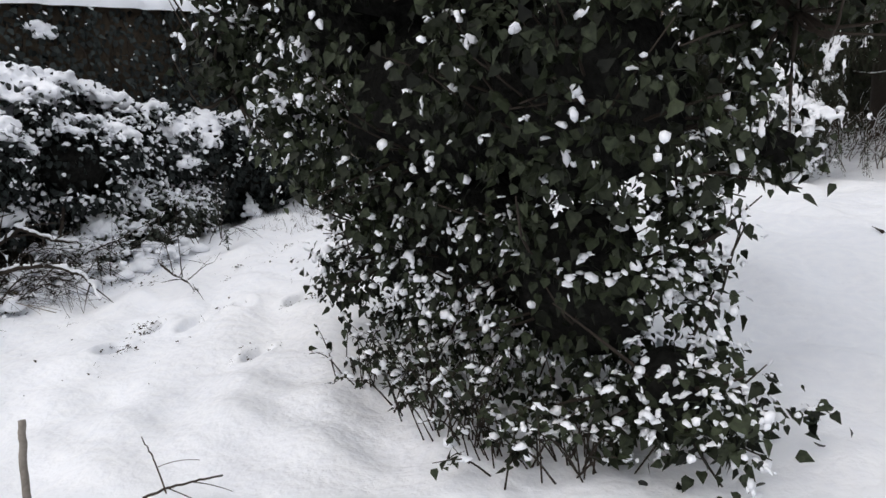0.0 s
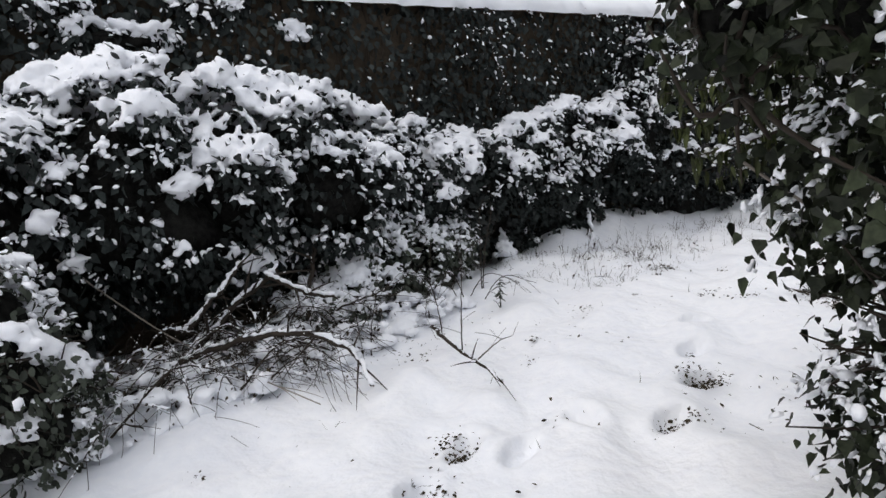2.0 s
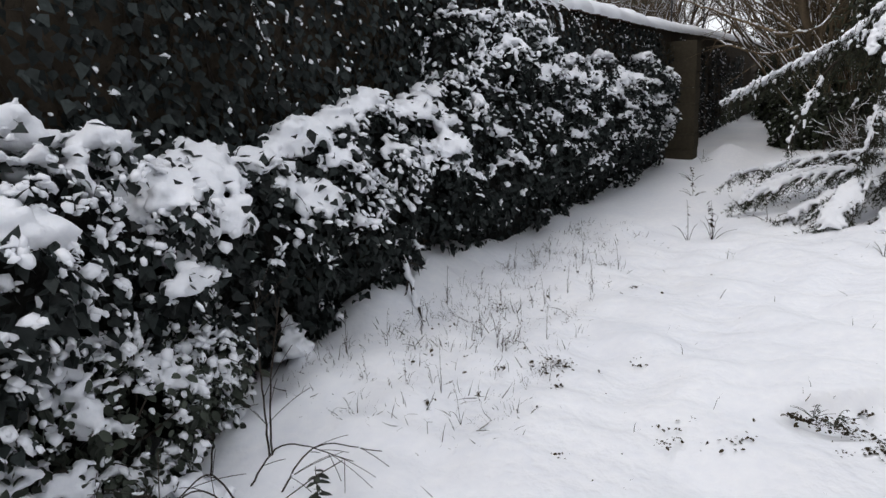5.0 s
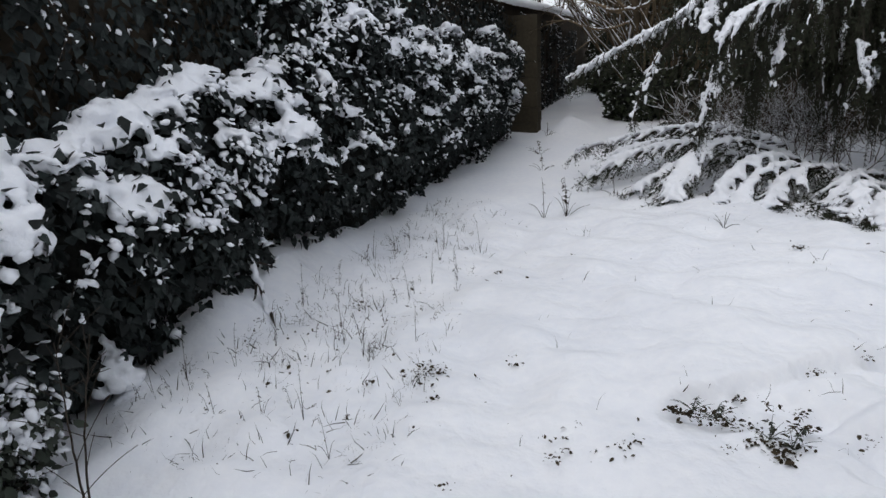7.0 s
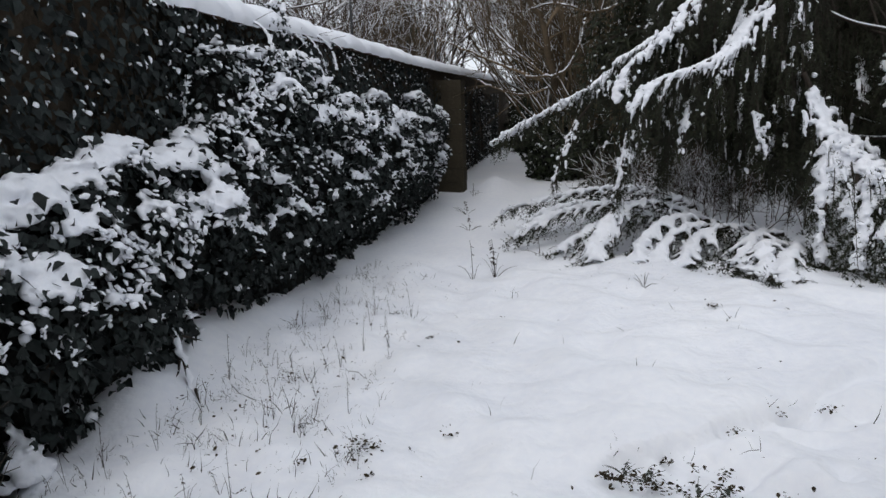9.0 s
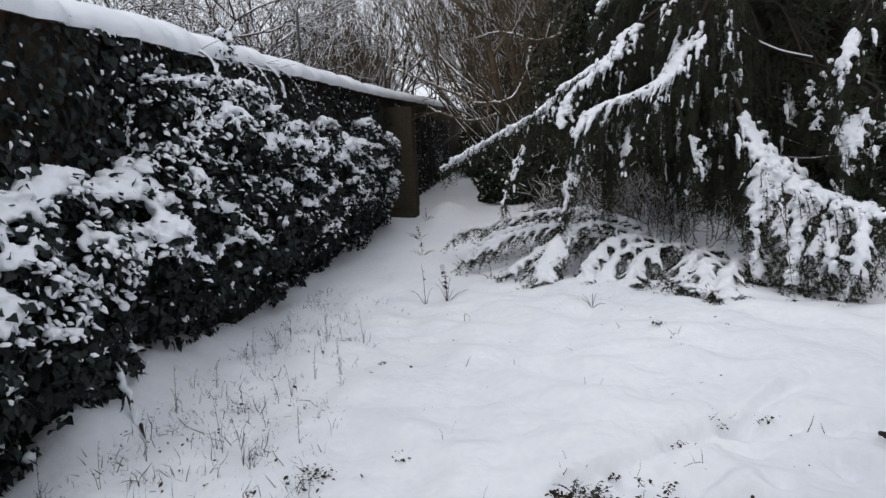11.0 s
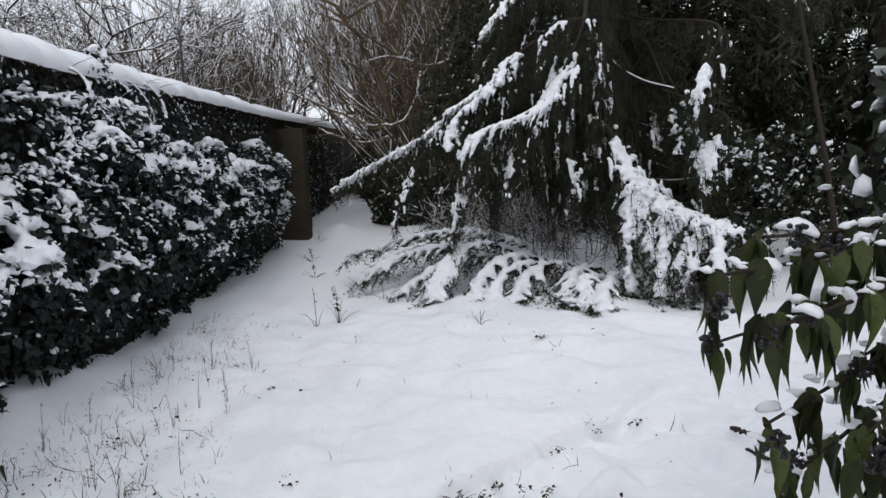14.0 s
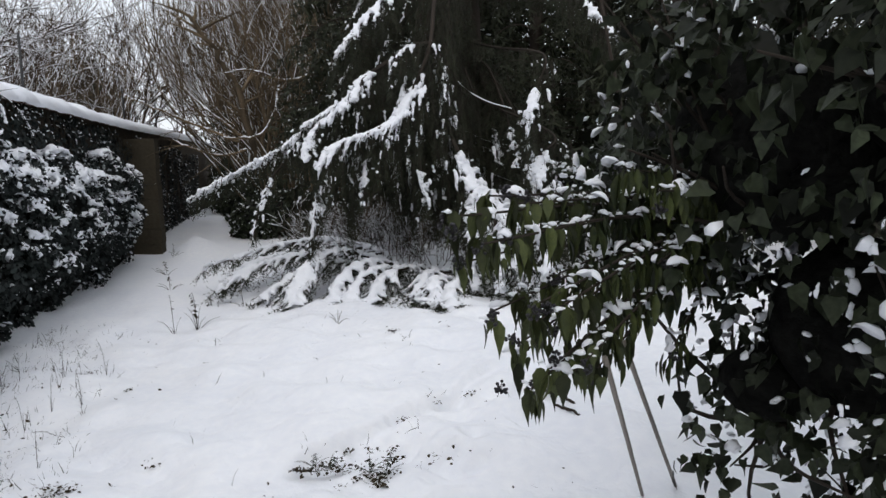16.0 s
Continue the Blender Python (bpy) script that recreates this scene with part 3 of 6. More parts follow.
shrub("snowy_bush", "broad dark evergreen bush against the wall, heaped with snow", "bush", [
    (-1.6, 7.4, 0.95, 0.9, 0.6, 0.95), (-0.5, 7.4, 0.95, 0.8, 0.6, 0.95), (0.35, 7.35, 0.95, 0.7, 0.62, 0.80), (1.2, 7.35, 1.1, 0.6, 0.62, 0.86), (1.95, 7.4, 1.15, 0.6, 0.58, 0.73), (2.55, 7.45, 1.15, 0.55, 0.55, 0.70),
    (3.25, 7.52, 1.02, 0.6, 0.48, 0.63), (3.8, 7.57, 0.95, 0.5, 0.43, 0.58), (0.5, 7.1, 0.5, 0.5, 0.4, 0.5), (1.5, 7.05, 0.85, 0.42, 0.34, 0.40), (1.75, 7.28, 0.62, 0.5, 0.33, 0.4), (2.7, 7.12, 1.0, 0.5, 0.38, 0.46), (1.5, 7.86, 2.25, 0.42, 0.14, 0.10), (3.0, 7.88, 2.36, 0.2, 0.1, 0.06), (0.2, 7.86, 2.3, 0.5, 0.14, 0.10), (0.85, 7.85, 2.5, 0.45, 0.15, 0.12), (2.15, 7.87, 2.5, 0.3, 0.11, 0.09), (-0.6, 7.85, 2.45, 0.5, 0.15, 0.12)],
    PLAIN_LEAF, IVY, 0.07, 29000, 0.64, 11, least=0.2, y_max=7.93, bare_below=0.2, flecks=0.95, fleck_size=0.66, fine=True, voxel=0.0225, thick=1.25, buds=150, bud=(0.1, 0.3), core=0.64, deep=0.03)
shrub("ivy_bank", "ivy-covered bank at the foot of the wall with snow shelves", "ivy", [
    (4.3, 7.62, 0.74, 0.5, 0.38, 0.58), (4.95, 7.7, 0.7, 0.55, 0.33, 0.54), (5.7, 7.74, 0.84, 0.6, 0.34, 0.62), (6.4, 7.77, 1.0, 0.55, 0.34, 0.58), (7.0, 7.77, 1.02, 0.5, 0.34, 0.58), (5.2, 7.84, 0.2, 0.6, 0.14, 0.3), (6.3, 7.84, 0.2, 0.8, 0.14, 0.3)],
    PLAIN_LEAF, IVY, 0.075, 17000, 0.60, 12, y_max=7.93, flecks=0.8, fleck_size=0.68, thick=1.15, bare_below=0.65, fine=True, voxel=0.02, buds=110, bud=(0.08, 0.26), core=0.68, deep=0.02)
shrub("low_shrub", "low leafy undergrowth speckled with snow below the bush", "shrub", [
    (3.5, 7.32, 0.2, 0.48, 0.28, 0.38), (4.0, 7.48, 0.2, 0.36, 0.26, 0.38), (2.95, 7.15, 0.06, 0.42, 0.26, 0.24), (2.5, 7.0, 0.02, 0.36, 0.24, 0.18)],
    OVAL_LEAF, GREY_LEAF, 0.06, 8500, 0.95, 18, y_max=7.9, flecks=0.55, fleck_size=0.75, fine=True, voxel=0.016, buds=60, bud=(0.05, 0.14), stems=40, wild=0.05, core=0.6)
def ledges(x0, x1, seed):
    """Uneven shelves of growth standing out of the face of the shrub."""
    r = np.random.RandomState(seed)
    return [(x0 + (x1 - x0) * r.rand(), 7.56 + 0.08 * r.rand(), 0.75 + 1.25 * r.rand(), 0.16 + 0.26 * r.rand(), 0.16 + 0.14 * r.rand(), 0.10 + 0.10 * r.rand(), 1.4) for q in range(11)]


for n, (x0, x1, seed) in enumerate(((7.4, 10.8, 13), (10.8, 13.9, 14), (13.9, 16.5, 15))):
    shrub("wall_shrub", "dense dark shrub trained on the wall, dusted with snow", "shrub", lump_row(x0, x1, 0.62, seed, 7.74, 0.34, lambda x: 1.88 - 0.01 * (x - 8), 0.40, 0.4) + lump_row(x0 + 0.3, x1, 0.7, seed + 50, 7.72, 0.3, lambda x: 1.3, 0.5, 0.4) + [(x0 + 1.7, 7.87, 0.2, 1.8, 0.1, 0.35)] + ledges(x0, x1, seed + 70) + ([(7.8, 7.76, 1.95, 0.5, 0.25, 0.38), (8.6, 7.76, 2.05, 0.7, 0.22, 0.42), (9.8, 7.78, 2.0, 0.8, 0.2, 0.42), (7.85, 7.72, 2.32, 0.48, 0.16, 0.07)] if n == 0 else []),
          FAR_LEAF if n else PLAIN_LEAF, IVY, 0.072, 21000 - 5000 * n, 0.70, seed, y_max=7.93, flecks=0.45 if n == 0 else 1.0, fleck_size=0.66, thick=1.2, bare_below=0.95 if n == 0 else 0.55, fine=n == 0, core=0.78, voxel=0.024 + 0.005 * n, group="shrubs along the wall", buds=110)
shrub("snowy_shrub", "small leafy shrub bent under snow beside the lawn", "shrub", [
    (-0.3, 6.3, 0.5, 0.5, 0.4, 0.6), (0.22, 6.2, 0.45, 0.34, 0.36, 0.55), (0.28, 6.2, 0.1, 0.38, 0.36, 0.28), (-0.3, 6.2, 0.1, 0.5, 0.36, 0.3), (-1.0, 6.3, 0.55, 0.7, 0.45, 0.65)],
    OVAL_LEAF, GREY_LEAF, 0.052, 10000, 0.80, 16, flecks=1.15, fleck_size=0.68, thick=1.25, voxel=0.02, buds=60, bud=(0.08, 0.2), stems=120, wild=0.04)


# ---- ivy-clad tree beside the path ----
# The wide lump at z 3.3 is added above view to shade the tree.
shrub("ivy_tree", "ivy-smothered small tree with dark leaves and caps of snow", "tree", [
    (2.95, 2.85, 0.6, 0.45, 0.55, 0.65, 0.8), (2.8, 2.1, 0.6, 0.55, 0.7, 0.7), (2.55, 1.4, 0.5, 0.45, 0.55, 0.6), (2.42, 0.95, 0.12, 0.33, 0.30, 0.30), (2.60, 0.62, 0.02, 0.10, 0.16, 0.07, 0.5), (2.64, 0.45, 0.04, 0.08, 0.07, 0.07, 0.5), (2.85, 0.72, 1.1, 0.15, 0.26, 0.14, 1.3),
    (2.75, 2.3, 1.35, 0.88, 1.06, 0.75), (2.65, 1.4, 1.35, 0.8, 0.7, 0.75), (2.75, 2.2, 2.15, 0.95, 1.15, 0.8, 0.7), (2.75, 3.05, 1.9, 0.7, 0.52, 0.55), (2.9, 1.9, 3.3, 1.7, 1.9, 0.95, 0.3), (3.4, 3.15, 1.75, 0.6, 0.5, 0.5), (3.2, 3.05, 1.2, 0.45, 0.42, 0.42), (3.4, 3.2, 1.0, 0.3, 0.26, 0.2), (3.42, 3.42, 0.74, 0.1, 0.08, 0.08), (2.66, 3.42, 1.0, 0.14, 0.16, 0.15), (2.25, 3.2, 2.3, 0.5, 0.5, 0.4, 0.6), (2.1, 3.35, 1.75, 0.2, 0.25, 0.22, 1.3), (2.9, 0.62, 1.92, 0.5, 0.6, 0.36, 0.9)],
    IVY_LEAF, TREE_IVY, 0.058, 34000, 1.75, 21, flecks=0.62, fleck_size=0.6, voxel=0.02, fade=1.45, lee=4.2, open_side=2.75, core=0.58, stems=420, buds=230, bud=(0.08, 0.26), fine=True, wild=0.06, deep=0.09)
rng = np.random.RandomState(25)
for n, (x, y) in enumerate(((2.2, 2.2), (2.0, 1.75), (1.95, 1.45), (2.1, 1.2), (2.15, 1.95), (2.3, 2.6))):
    low = thing("undergrowth", (x, y, float(ground_z(x, y))), "low twiggy undergrowth with small dark leaves in the snow", "undergrowth", "undergrowth below the tree")
    g, seats = Geo(), []
    for s in range(26):
        a, run = rng.rand() * 6.283, 0.14 + 0.16 * rng.rand()
        root = np.array([x + rng.normal() * 0.08, y + rng.normal() * 0.08, float(ground_z(x, y)) - 0.02])
        end = root + [run * math.cos(a), run * math.sin(a), 0.12 + 0.34 * rng.rand()]
        line = bent([root, (root + end) / 2 + [0, 0, 0.06], end], 8)
        g.tube(line, np.linspace(0.005, 0.002, 8), 4)
        seats += [line[q] + rng.normal(size=3) * 0.01 for q in range(3, 8)]
    part("shoots", g.mesh("shoots", BARK), low, kind="stuff")
    seats = np.array(seats)
    d = rng.normal(size=seats.shape) + [0, 0, -0.3]
    part("leaves", scattered("leaves", IVY_LEAF, seats, frames(d, rng.normal(size=seats.shape) * 0.5 + [0, 0, 1]), 0.025 + 0.03 * rng.rand(len(seats)), TREE_IVY), low, kind="stuff")
    pick = rng.rand(len(seats)) < 0.28
    q = seats[pick] + [0, 0, 0.012]
    capped("snow_dusting", low, q, frames(rng.normal(size=q.shape) * [1, 1, 0.2], rng.normal(size=q.shape) * 0.3 + [0, 0, 1]), 0.012 + 0.022 * rng.rand(len(q)), PUFFS + COARSE_PUFFS, "snow on the leaves")

# the leafy branch that hangs over the lawn
near = thing("overhanging_branch", (3.4, 3.7, 0.0), "leafy evergreen branch with long hanging leaves and snow", "branch")
rng = np.random.RandomState(5)
g, seats, dirs, drift, ends, lines = Geo(), [], [], Geo(), [], []
for end in ((3.12, 4.40, 1.56), (3.05, 4.34, 1.50), (3.20, 4.34, 1.44), (3.15, 4.29, 1.32), (2.98, 4.24, 1.33), (3.22, 4.26, 1.60), (3.10, 4.30, 1.50), (3.02, 4.22, 1.36), (3.18, 4.20, 1.58), (3.00, 4.14, 1.20), (3.12, 4.02, 1.16), (3.25, 3.88, 1.66), (3.10, 3.86, 1.60), (3.25, 4.08, 1.38), (3.35, 3.85, 1.25), (3.45, 3.75, 1.55), (3.2, 3.8, 1.4), (3.3, 3.7, 1.1), (3.15, 4.1, 1.3), (3.5, 3.6, 1.3), (3.14, 4.19, 1.12), (3.27, 4.17, 1.17), (3.07, 4.17, 1.19), (3.22, 4.14, 1.07), (3.20, 4.20, 1.22)):
    end = (end[0] + 0.03, end[1] - 0.09, end[2] + 0.03)
    ends.append(np.array(end))
    line = bent([(3.75, 3.1, 1.35), ((3.75 + end[0]) / 2, (3.1 + end[1]) / 2 - 0.05, (1.35 + end[2]) / 2 + 0.1), end], 14)
    g.tube(line, np.linspace(0.009, 0.0025, 14), 5)
    lines.append(line)
    for u in np.linspace(5, 12.9, 60):
        if math.sin(u * 2.1 + end[0] * 40) + rng.normal() * 0.5 > 0.1:
            c = line[int(u)] + (line[int(u) + 1] - line[int(u)]) * (u % 1)
            balls(drift, [c + [0, 0, 0.012] + rng.normal(size=3) * [0.016, 0.016, 0.004]], [0.005 + 0.010 * rng.rand()], ICO1, 0.5, int(u * 9))
    for q in range(5, 14):
        for w in range(6):
            seats.append(line[q] + rng.normal(size=3) * 0.012)
            d = rng.normal(size=3) * 0.6
            dirs.append(d / np.linalg.norm(d))
part("twigs", g.mesh("twigs", BARK), near, kind="stuff")
seats, dirs = np.array(seats), np.array(dirs)
tip = dirs * 0.5 + np.array([0, 0, -0.95])
axes = frames(tip, dirs * 0.7 + np.array([0, 0, 0.7]))
long_leaves = [np_mesh("leaf", v[0] * [1, 1, 1], v[1], LAUREL) for v in (leaf_shape([(0.04, 0.06), (0.24, 0.15), (0.48, 0.13), (0.70, 0.06), (0.86, 0.02)], 0.35, 0.3), leaf_shape([(0.05, 0.08), (0.27, 0.18), (0.52, 0.15), (0.74, 0.07), (0.88, 0.025)], 0.5, 0.45), leaf_shape([(0.03, 0.10), (0.20, 0.21), (0.44, 0.18), (0.68, 0.09), (0.86, 0.03)], 0.15, 0.15))]
lengths = 0.035 + 0.065 * rng.rand(len(seats)) ** 1.3
order = np.argsort(-seats[:, 1])
for q in order[:300]:
    ob = part("leaf", long_leaves[q % 3], near)
    ob.matrix_parent_inverse = Matrix()
    ob.matrix_basis = near.matrix_basis.inverted() @ Matrix.Translation(seats[q]) @ Matrix(axes[q].tolist()).to_4x4() @ Matrix.Scale(lengths[q], 4)
q = order[300:]
part("further_leaves", scattered("further_leaves", LONG_LEAF, seats[q], axes[q], lengths[q], LAUREL), near, kind="stuff")
pads = np.array([seats[q] for q in range(len(seats)) if rng.rand() < 0.07])
pads = pads + np.array([0, 0, 0.014])
heaps = []
for line in lines:
    for w in range(2):
        heaps.append(line[8 + int(6 * rng.rand())] + [0, 0, 0.016] + rng.normal(size=3) * [0.022, 0.022, 0.006])
pads = np.concatenate([pads, np.array(heaps)])
flat = frames(rng.normal(size=pads.shape) * [1, 1, 0.25], np.array([0, 0, 1.0]) + rng.normal(size=pads.shape) * 0.25)
capped("snow_pads", near, pads, flat, np.where(np.arange(len(pads)) < len(pads) - len(heaps), 0.008 + 0.014 * rng.rand(len(pads)) ** 1.5, 0.011 + 0.013 * rng.rand(len(pads))), PADS, "rounded pads of snow on the leaves")
for n in range(26):  # umbels of ivy berries
    c = ends[n % len(ends)] + rng.normal(size=3) * [0.03, 0.03, 0.02]
    g = Geo()
    for w in range(16):
        v = rng.normal(size=3)
        v = v / np.linalg.norm(v) * (0.012 + 0.006 * rng.rand())
        balls(g, [c + v], [0.0042 + 0.001 * rng.rand()], ICO1, 1.0, w, 0.0)
        g.tube(np.array([c - [0, 0, 0.004], c + v * 0.5, c + v]), 0.0008, 3, False)
    part("berry_cluster", g.mesh("berry_cluster", BERRY), near, "round cluster of black ivy berries")
melted("snow_cover", drift, SNOW, near, 0.006, 2, "snow lying along the twigs")


# ---- conifer with drooping snow-laden boughs ----
def bough(ob, line, seed, width=0.5, droop=0.5, snow=1.0, bare=0.0, curtain=0.0, thick=0.028, step=0.058):
    """A limb with side branches to both sides, which droop, carry needles below and ridges of snow above.
    bare: the share of it, from the trunk, that holds no snow. curtain: length of the dark strands hanging under it."""
    rng = np.random.RandomState(seed)
    pts = bent(line, 40)
    g = Geo()
    g.tube(pts, np.linspace(thick, 0.008, 40), 6)
    limb = part("bough", g.mesh("bough", BARK), ob, "drooping bough weighed down by snow")
    d = np.gradient(pts, axis=0)
    d /= np.linalg.norm(d, axis=1)[:, None]
    side = np.cross(d, [0, 0, 1.0])
    side /= np.linalg.norm(side, axis=1)[:, None]
    down = np.array([0, 0, -1.0])
    whole = np.linalg.norm(np.diff(pts, axis=0), axis=1).sum()
    g, roots, tips, sizes, sg = Geo(), [], [], [], Geo()

    def needles(strand, way, n, size):
        for w in range(n):
            e = rng.randint(0, 6)
            roots.append(strand[e] + (strand[e + 1] - strand[e]) * rng.rand())
            tips.append(way * 0.6 + down * 0.6 + rng.normal(size=3) * 0.4)
            sizes.append(size * (0.6 + 0.7 * rng.rand()))

    def ridge(strand, reach, r0, r1):
        run = np.linalg.norm(strand[-1] - strand[0]) * reach
        n = max(3, int(run / 0.022))
        for e in np.linspace(0.0, reach, n):
            i = min(int(e * 6), 5)
            c = strand[i] + (strand[i + 1] - strand[i]) * (e * 6 - i) + [0, 0, 0.016] + rng.normal(size=3) * 0.007
            balls(sg, [c], [snow * (r0 + (r1 - r0) * e) * (0.7 + 0.55 * rng.rand())], ICO1, 0.72, int(seed + 31 * e))

    u = np.linspace(0, 1, 7)[:, None]
    for q in range(int(whole / step)):
        f = (q + rng.rand()) * step / whole
        k = min(39, int(f * 40))
        if f < 0.1 * (bare > 0):
            continue
        s = 1 if q % 2 else -1
        run = width * (0.55 + 0.55 * rng.rand()) * (1.05 - 0.6 * f) + 0.05
        way = d[k] * 0.6 + side[k] * s * 0.8 + rng.normal(size=3) * 0.14
        way /= np.linalg.norm(way)
        strand = pts[k] + way * run * u + down * run * droop * u ** 1.7
        strand[:, 2] = np.maximum(strand[:, 2], ground_z(strand[:, 0], strand[:, 1]) + 0.03)
        g.tube(strand[::2], np.linspace(0.007, 0.002, 4), 3, False)
        needles(strand, way, 13, 0.17)
        if f > bare and rng.rand() < 0.82:
            ridge(strand, (0.35 if curtain else 0.5) + 0.5 * rng.rand(), 0.029 if curtain else 0.034, 0.016 if curtain else 0.021)
    for q in range(int(whole * 38) if curtain else 0):
        k = rng.randint(4, 40)
        run = curtain * (0.4 + 0.8 * rng.rand()) * (1.1 - 0.5 * k / 40)
        start = pts[k] + side[k] * rng.normal() * width * 0.35 + down * 0.05
        strand = start + down * run * u + (d[k] * 0.12 + rng.normal(size=3) * 0.06) * run * u
        g.tube(strand[::2], np.linspace(0.005, 0.002, 4), 3, False)
        needles(strand, down, 6, 0.15)
        if k / 40 > bare and rng.rand() < 0.7 * snow:
            ridge(strand, 0.1 + 0.4 * rng.rand(), 0.022, 0.014)
    roots, tips = np.array(roots), np.array(tips)
    part("strands", g.mesh("strands", BARK), limb, kind="stuff")
    part("fronds", scattered("fronds", FAR_FROND, roots, frames(tips, rng.normal(size=roots.shape) + [0, 0, 0.7]), np.array(sizes), NEEDLE, False), limb, kind="stuff")
    for e in np.linspace(bare + 0.01, 1, max(6, int(whole * (1 - bare) / 0.018))):
        c = pts[min(39, int(e * 39))] * (1 - (e * 39) % 1) + pts[min(39, int(e * 39) + 1)] * ((e * 39) % 1)
        balls(sg, [c + [0, 0, 0.03] + rng.normal(size=3) * [0.035, 0.035, 0.012]], [snow * 0.036 * (0.6 + 0.7 * rng.rand())], ICO1, 0.75, int(seed + 100 * e))
    melted("snow_cover", sg, SNOW, limb, 0.0245, 2, "snow lying along the bough")
    return limb


def veil(ob, line, seed, length=0.6, ridge=0.055, width=0.10, whole_snow=1.0, bare=0.0, thick=0.03, gap=0.02, taper=0.75, flare=False):
    """A limb that carries a ridge of snow and from which a curtain of needled strands hangs straight down,
    each with tassels of snow. length: of the strands. bare: the share from the trunk without a ridge. taper: how much shorter they are at the tip."""
    rng = np.random.RandomState(seed)
    pts = bent(line, 60)
    g = Geo()
    g.tube(pts, np.linspace(thick, 0.008, 60), 6)
    limb = part("bough", g.mesh("bough", BARK), ob, "sweeping bough hung with needled strands under snow")
    d = np.gradient(pts, axis=0)
    d /= np.linalg.norm(d, axis=1)[:, None]
    side = np.cross(d, [0, 0, 1.0])
    side /= np.linalg.norm(side, axis=1)[:, None] + 1e-6
    whole = np.linalg.norm(np.diff(pts, axis=0), axis=1).sum()
    sg, g = Geo(), Geo()
    for e in np.linspace(bare, 1, int(whole * (1 - bare) / 0.016)):
        k = min(58, int(e * 59))
        c = pts[k] + (pts[k + 1] - pts[k]) * (e * 59 - k)
        lump = 0.95 + 0.25 * math.sin(e * whole * 9 + seed) + 0.16 * math.sin(e * whole * 23 + 2 * seed)
        r = ridge * lump * (0.75 + 0.35 * rng.rand()) * (1 - 0.2 * e)
        balls(sg, [c + side[k] * rng.normal() * width * 0.42 * (min(1.0, 0.1 + 1.6 * e) if flare else 1.1 - 0.6 * e) + [0, 0, 0.3 * ridge - 0.3 * ridge * rng.rand()]], [r], ICO1, 0.7, int(seed + 500 * e))
    roots, tips, sizes = [], [], []
    u = np.linspace(0, 1, 7)[:, None]
    for q in range(int(whole / gap)):
        f = min(0.999, 0.04 + 0.96 * (q + rng.rand()) * gap / whole)
        k = min(58, int(f * 59))
        s = rng.normal()
        run = length * (0.35 + 0.45 * rng.rand() + 0.3 * math.sin(f * whole * 11 + seed) ** 2) * (1.0 - taper * f)
        if rng.rand() < 0.12:
            run *= 1.5
        if flare:
            s, run = s * min(1.0, 0.1 + 1.6 * f), run * min(1.0, 0.12 + 2.0 * f)
        start = pts[k] + side[k] * s * width
        lean = side[k] * np.sign(s) * (0.05 + 0.12 * rng.rand()) + d[k] * (0.12 + 0.2 * rng.rand())
        strand = start + lean * run * np.sqrt(u) + np.array([0, 0, -1.0]) * run * u ** 1.2
        strand[:, 2] = np.maximum(strand[:, 2], ground_z(strand[:, 0], strand[:, 1]) + 0.03)
        g.tube(strand[::2], np.linspace(0.005, 0.002, 4), 3, False)
        for w in range(3 + int(run / 0.05)):
            e = rng.rand() * 5.99
            roots.append(strand[int(e)] + (strand[int(e) + 1] - strand[int(e)]) * (e % 1))
            tips.append(np.array([0, 0, -0.9]) + lean + rng.normal(size=3) * 0.45)
            sizes.append(0.08 + 0.10 * rng.rand())
        spans = []
        if f > bare * 0.9 and rng.rand() < 0.8 * whole_snow:
            spans.append((0.0, 0.06 + 0.40 * rng.rand() ** 1.6, 0.025))
        if f > bare * 0.6 and rng.rand() < 0.34 * whole_snow:
            a = 0.25 + 0.5 * rng.rand()
            spans.append((a, min(0.98, a + 0.1 + 0.22 * rng.rand()), 0.019))
        for a, b, r0 in spans:
            for e in np.arange(a, b, 0.015 / max(run, 0.1)):
                i = min(5, int(e * 6))
                c = strand[i] + (strand[i + 1] - strand[i]) * (e * 6 - i)
                balls(sg, [c + side[k] * np.sign(s) * 0.014 + rng.normal(size=3) * 0.006], [r0 * (1.1 - 0.65 * (e - a) / (b - a + 0.01)) * (0.75 + 0.5 * rng.rand())], ICO1, 0.9, seed + q)
    roots = np.array(roots)
    part("strands", g.mesh("strands", BARK), limb, kind="stuff")
    part("fronds", scattered("fronds", FAR_FROND, roots, frames(np.array(tips), rng.normal(size=roots.shape) + [0, 0, 0.4]), np.array(sizes), NEEDLE, False), limb, kind="stuff")
    melted("snow_cover", sg, SNOW, limb, 0.017, 1, "snow lying along the bough and its strands")
    return limb


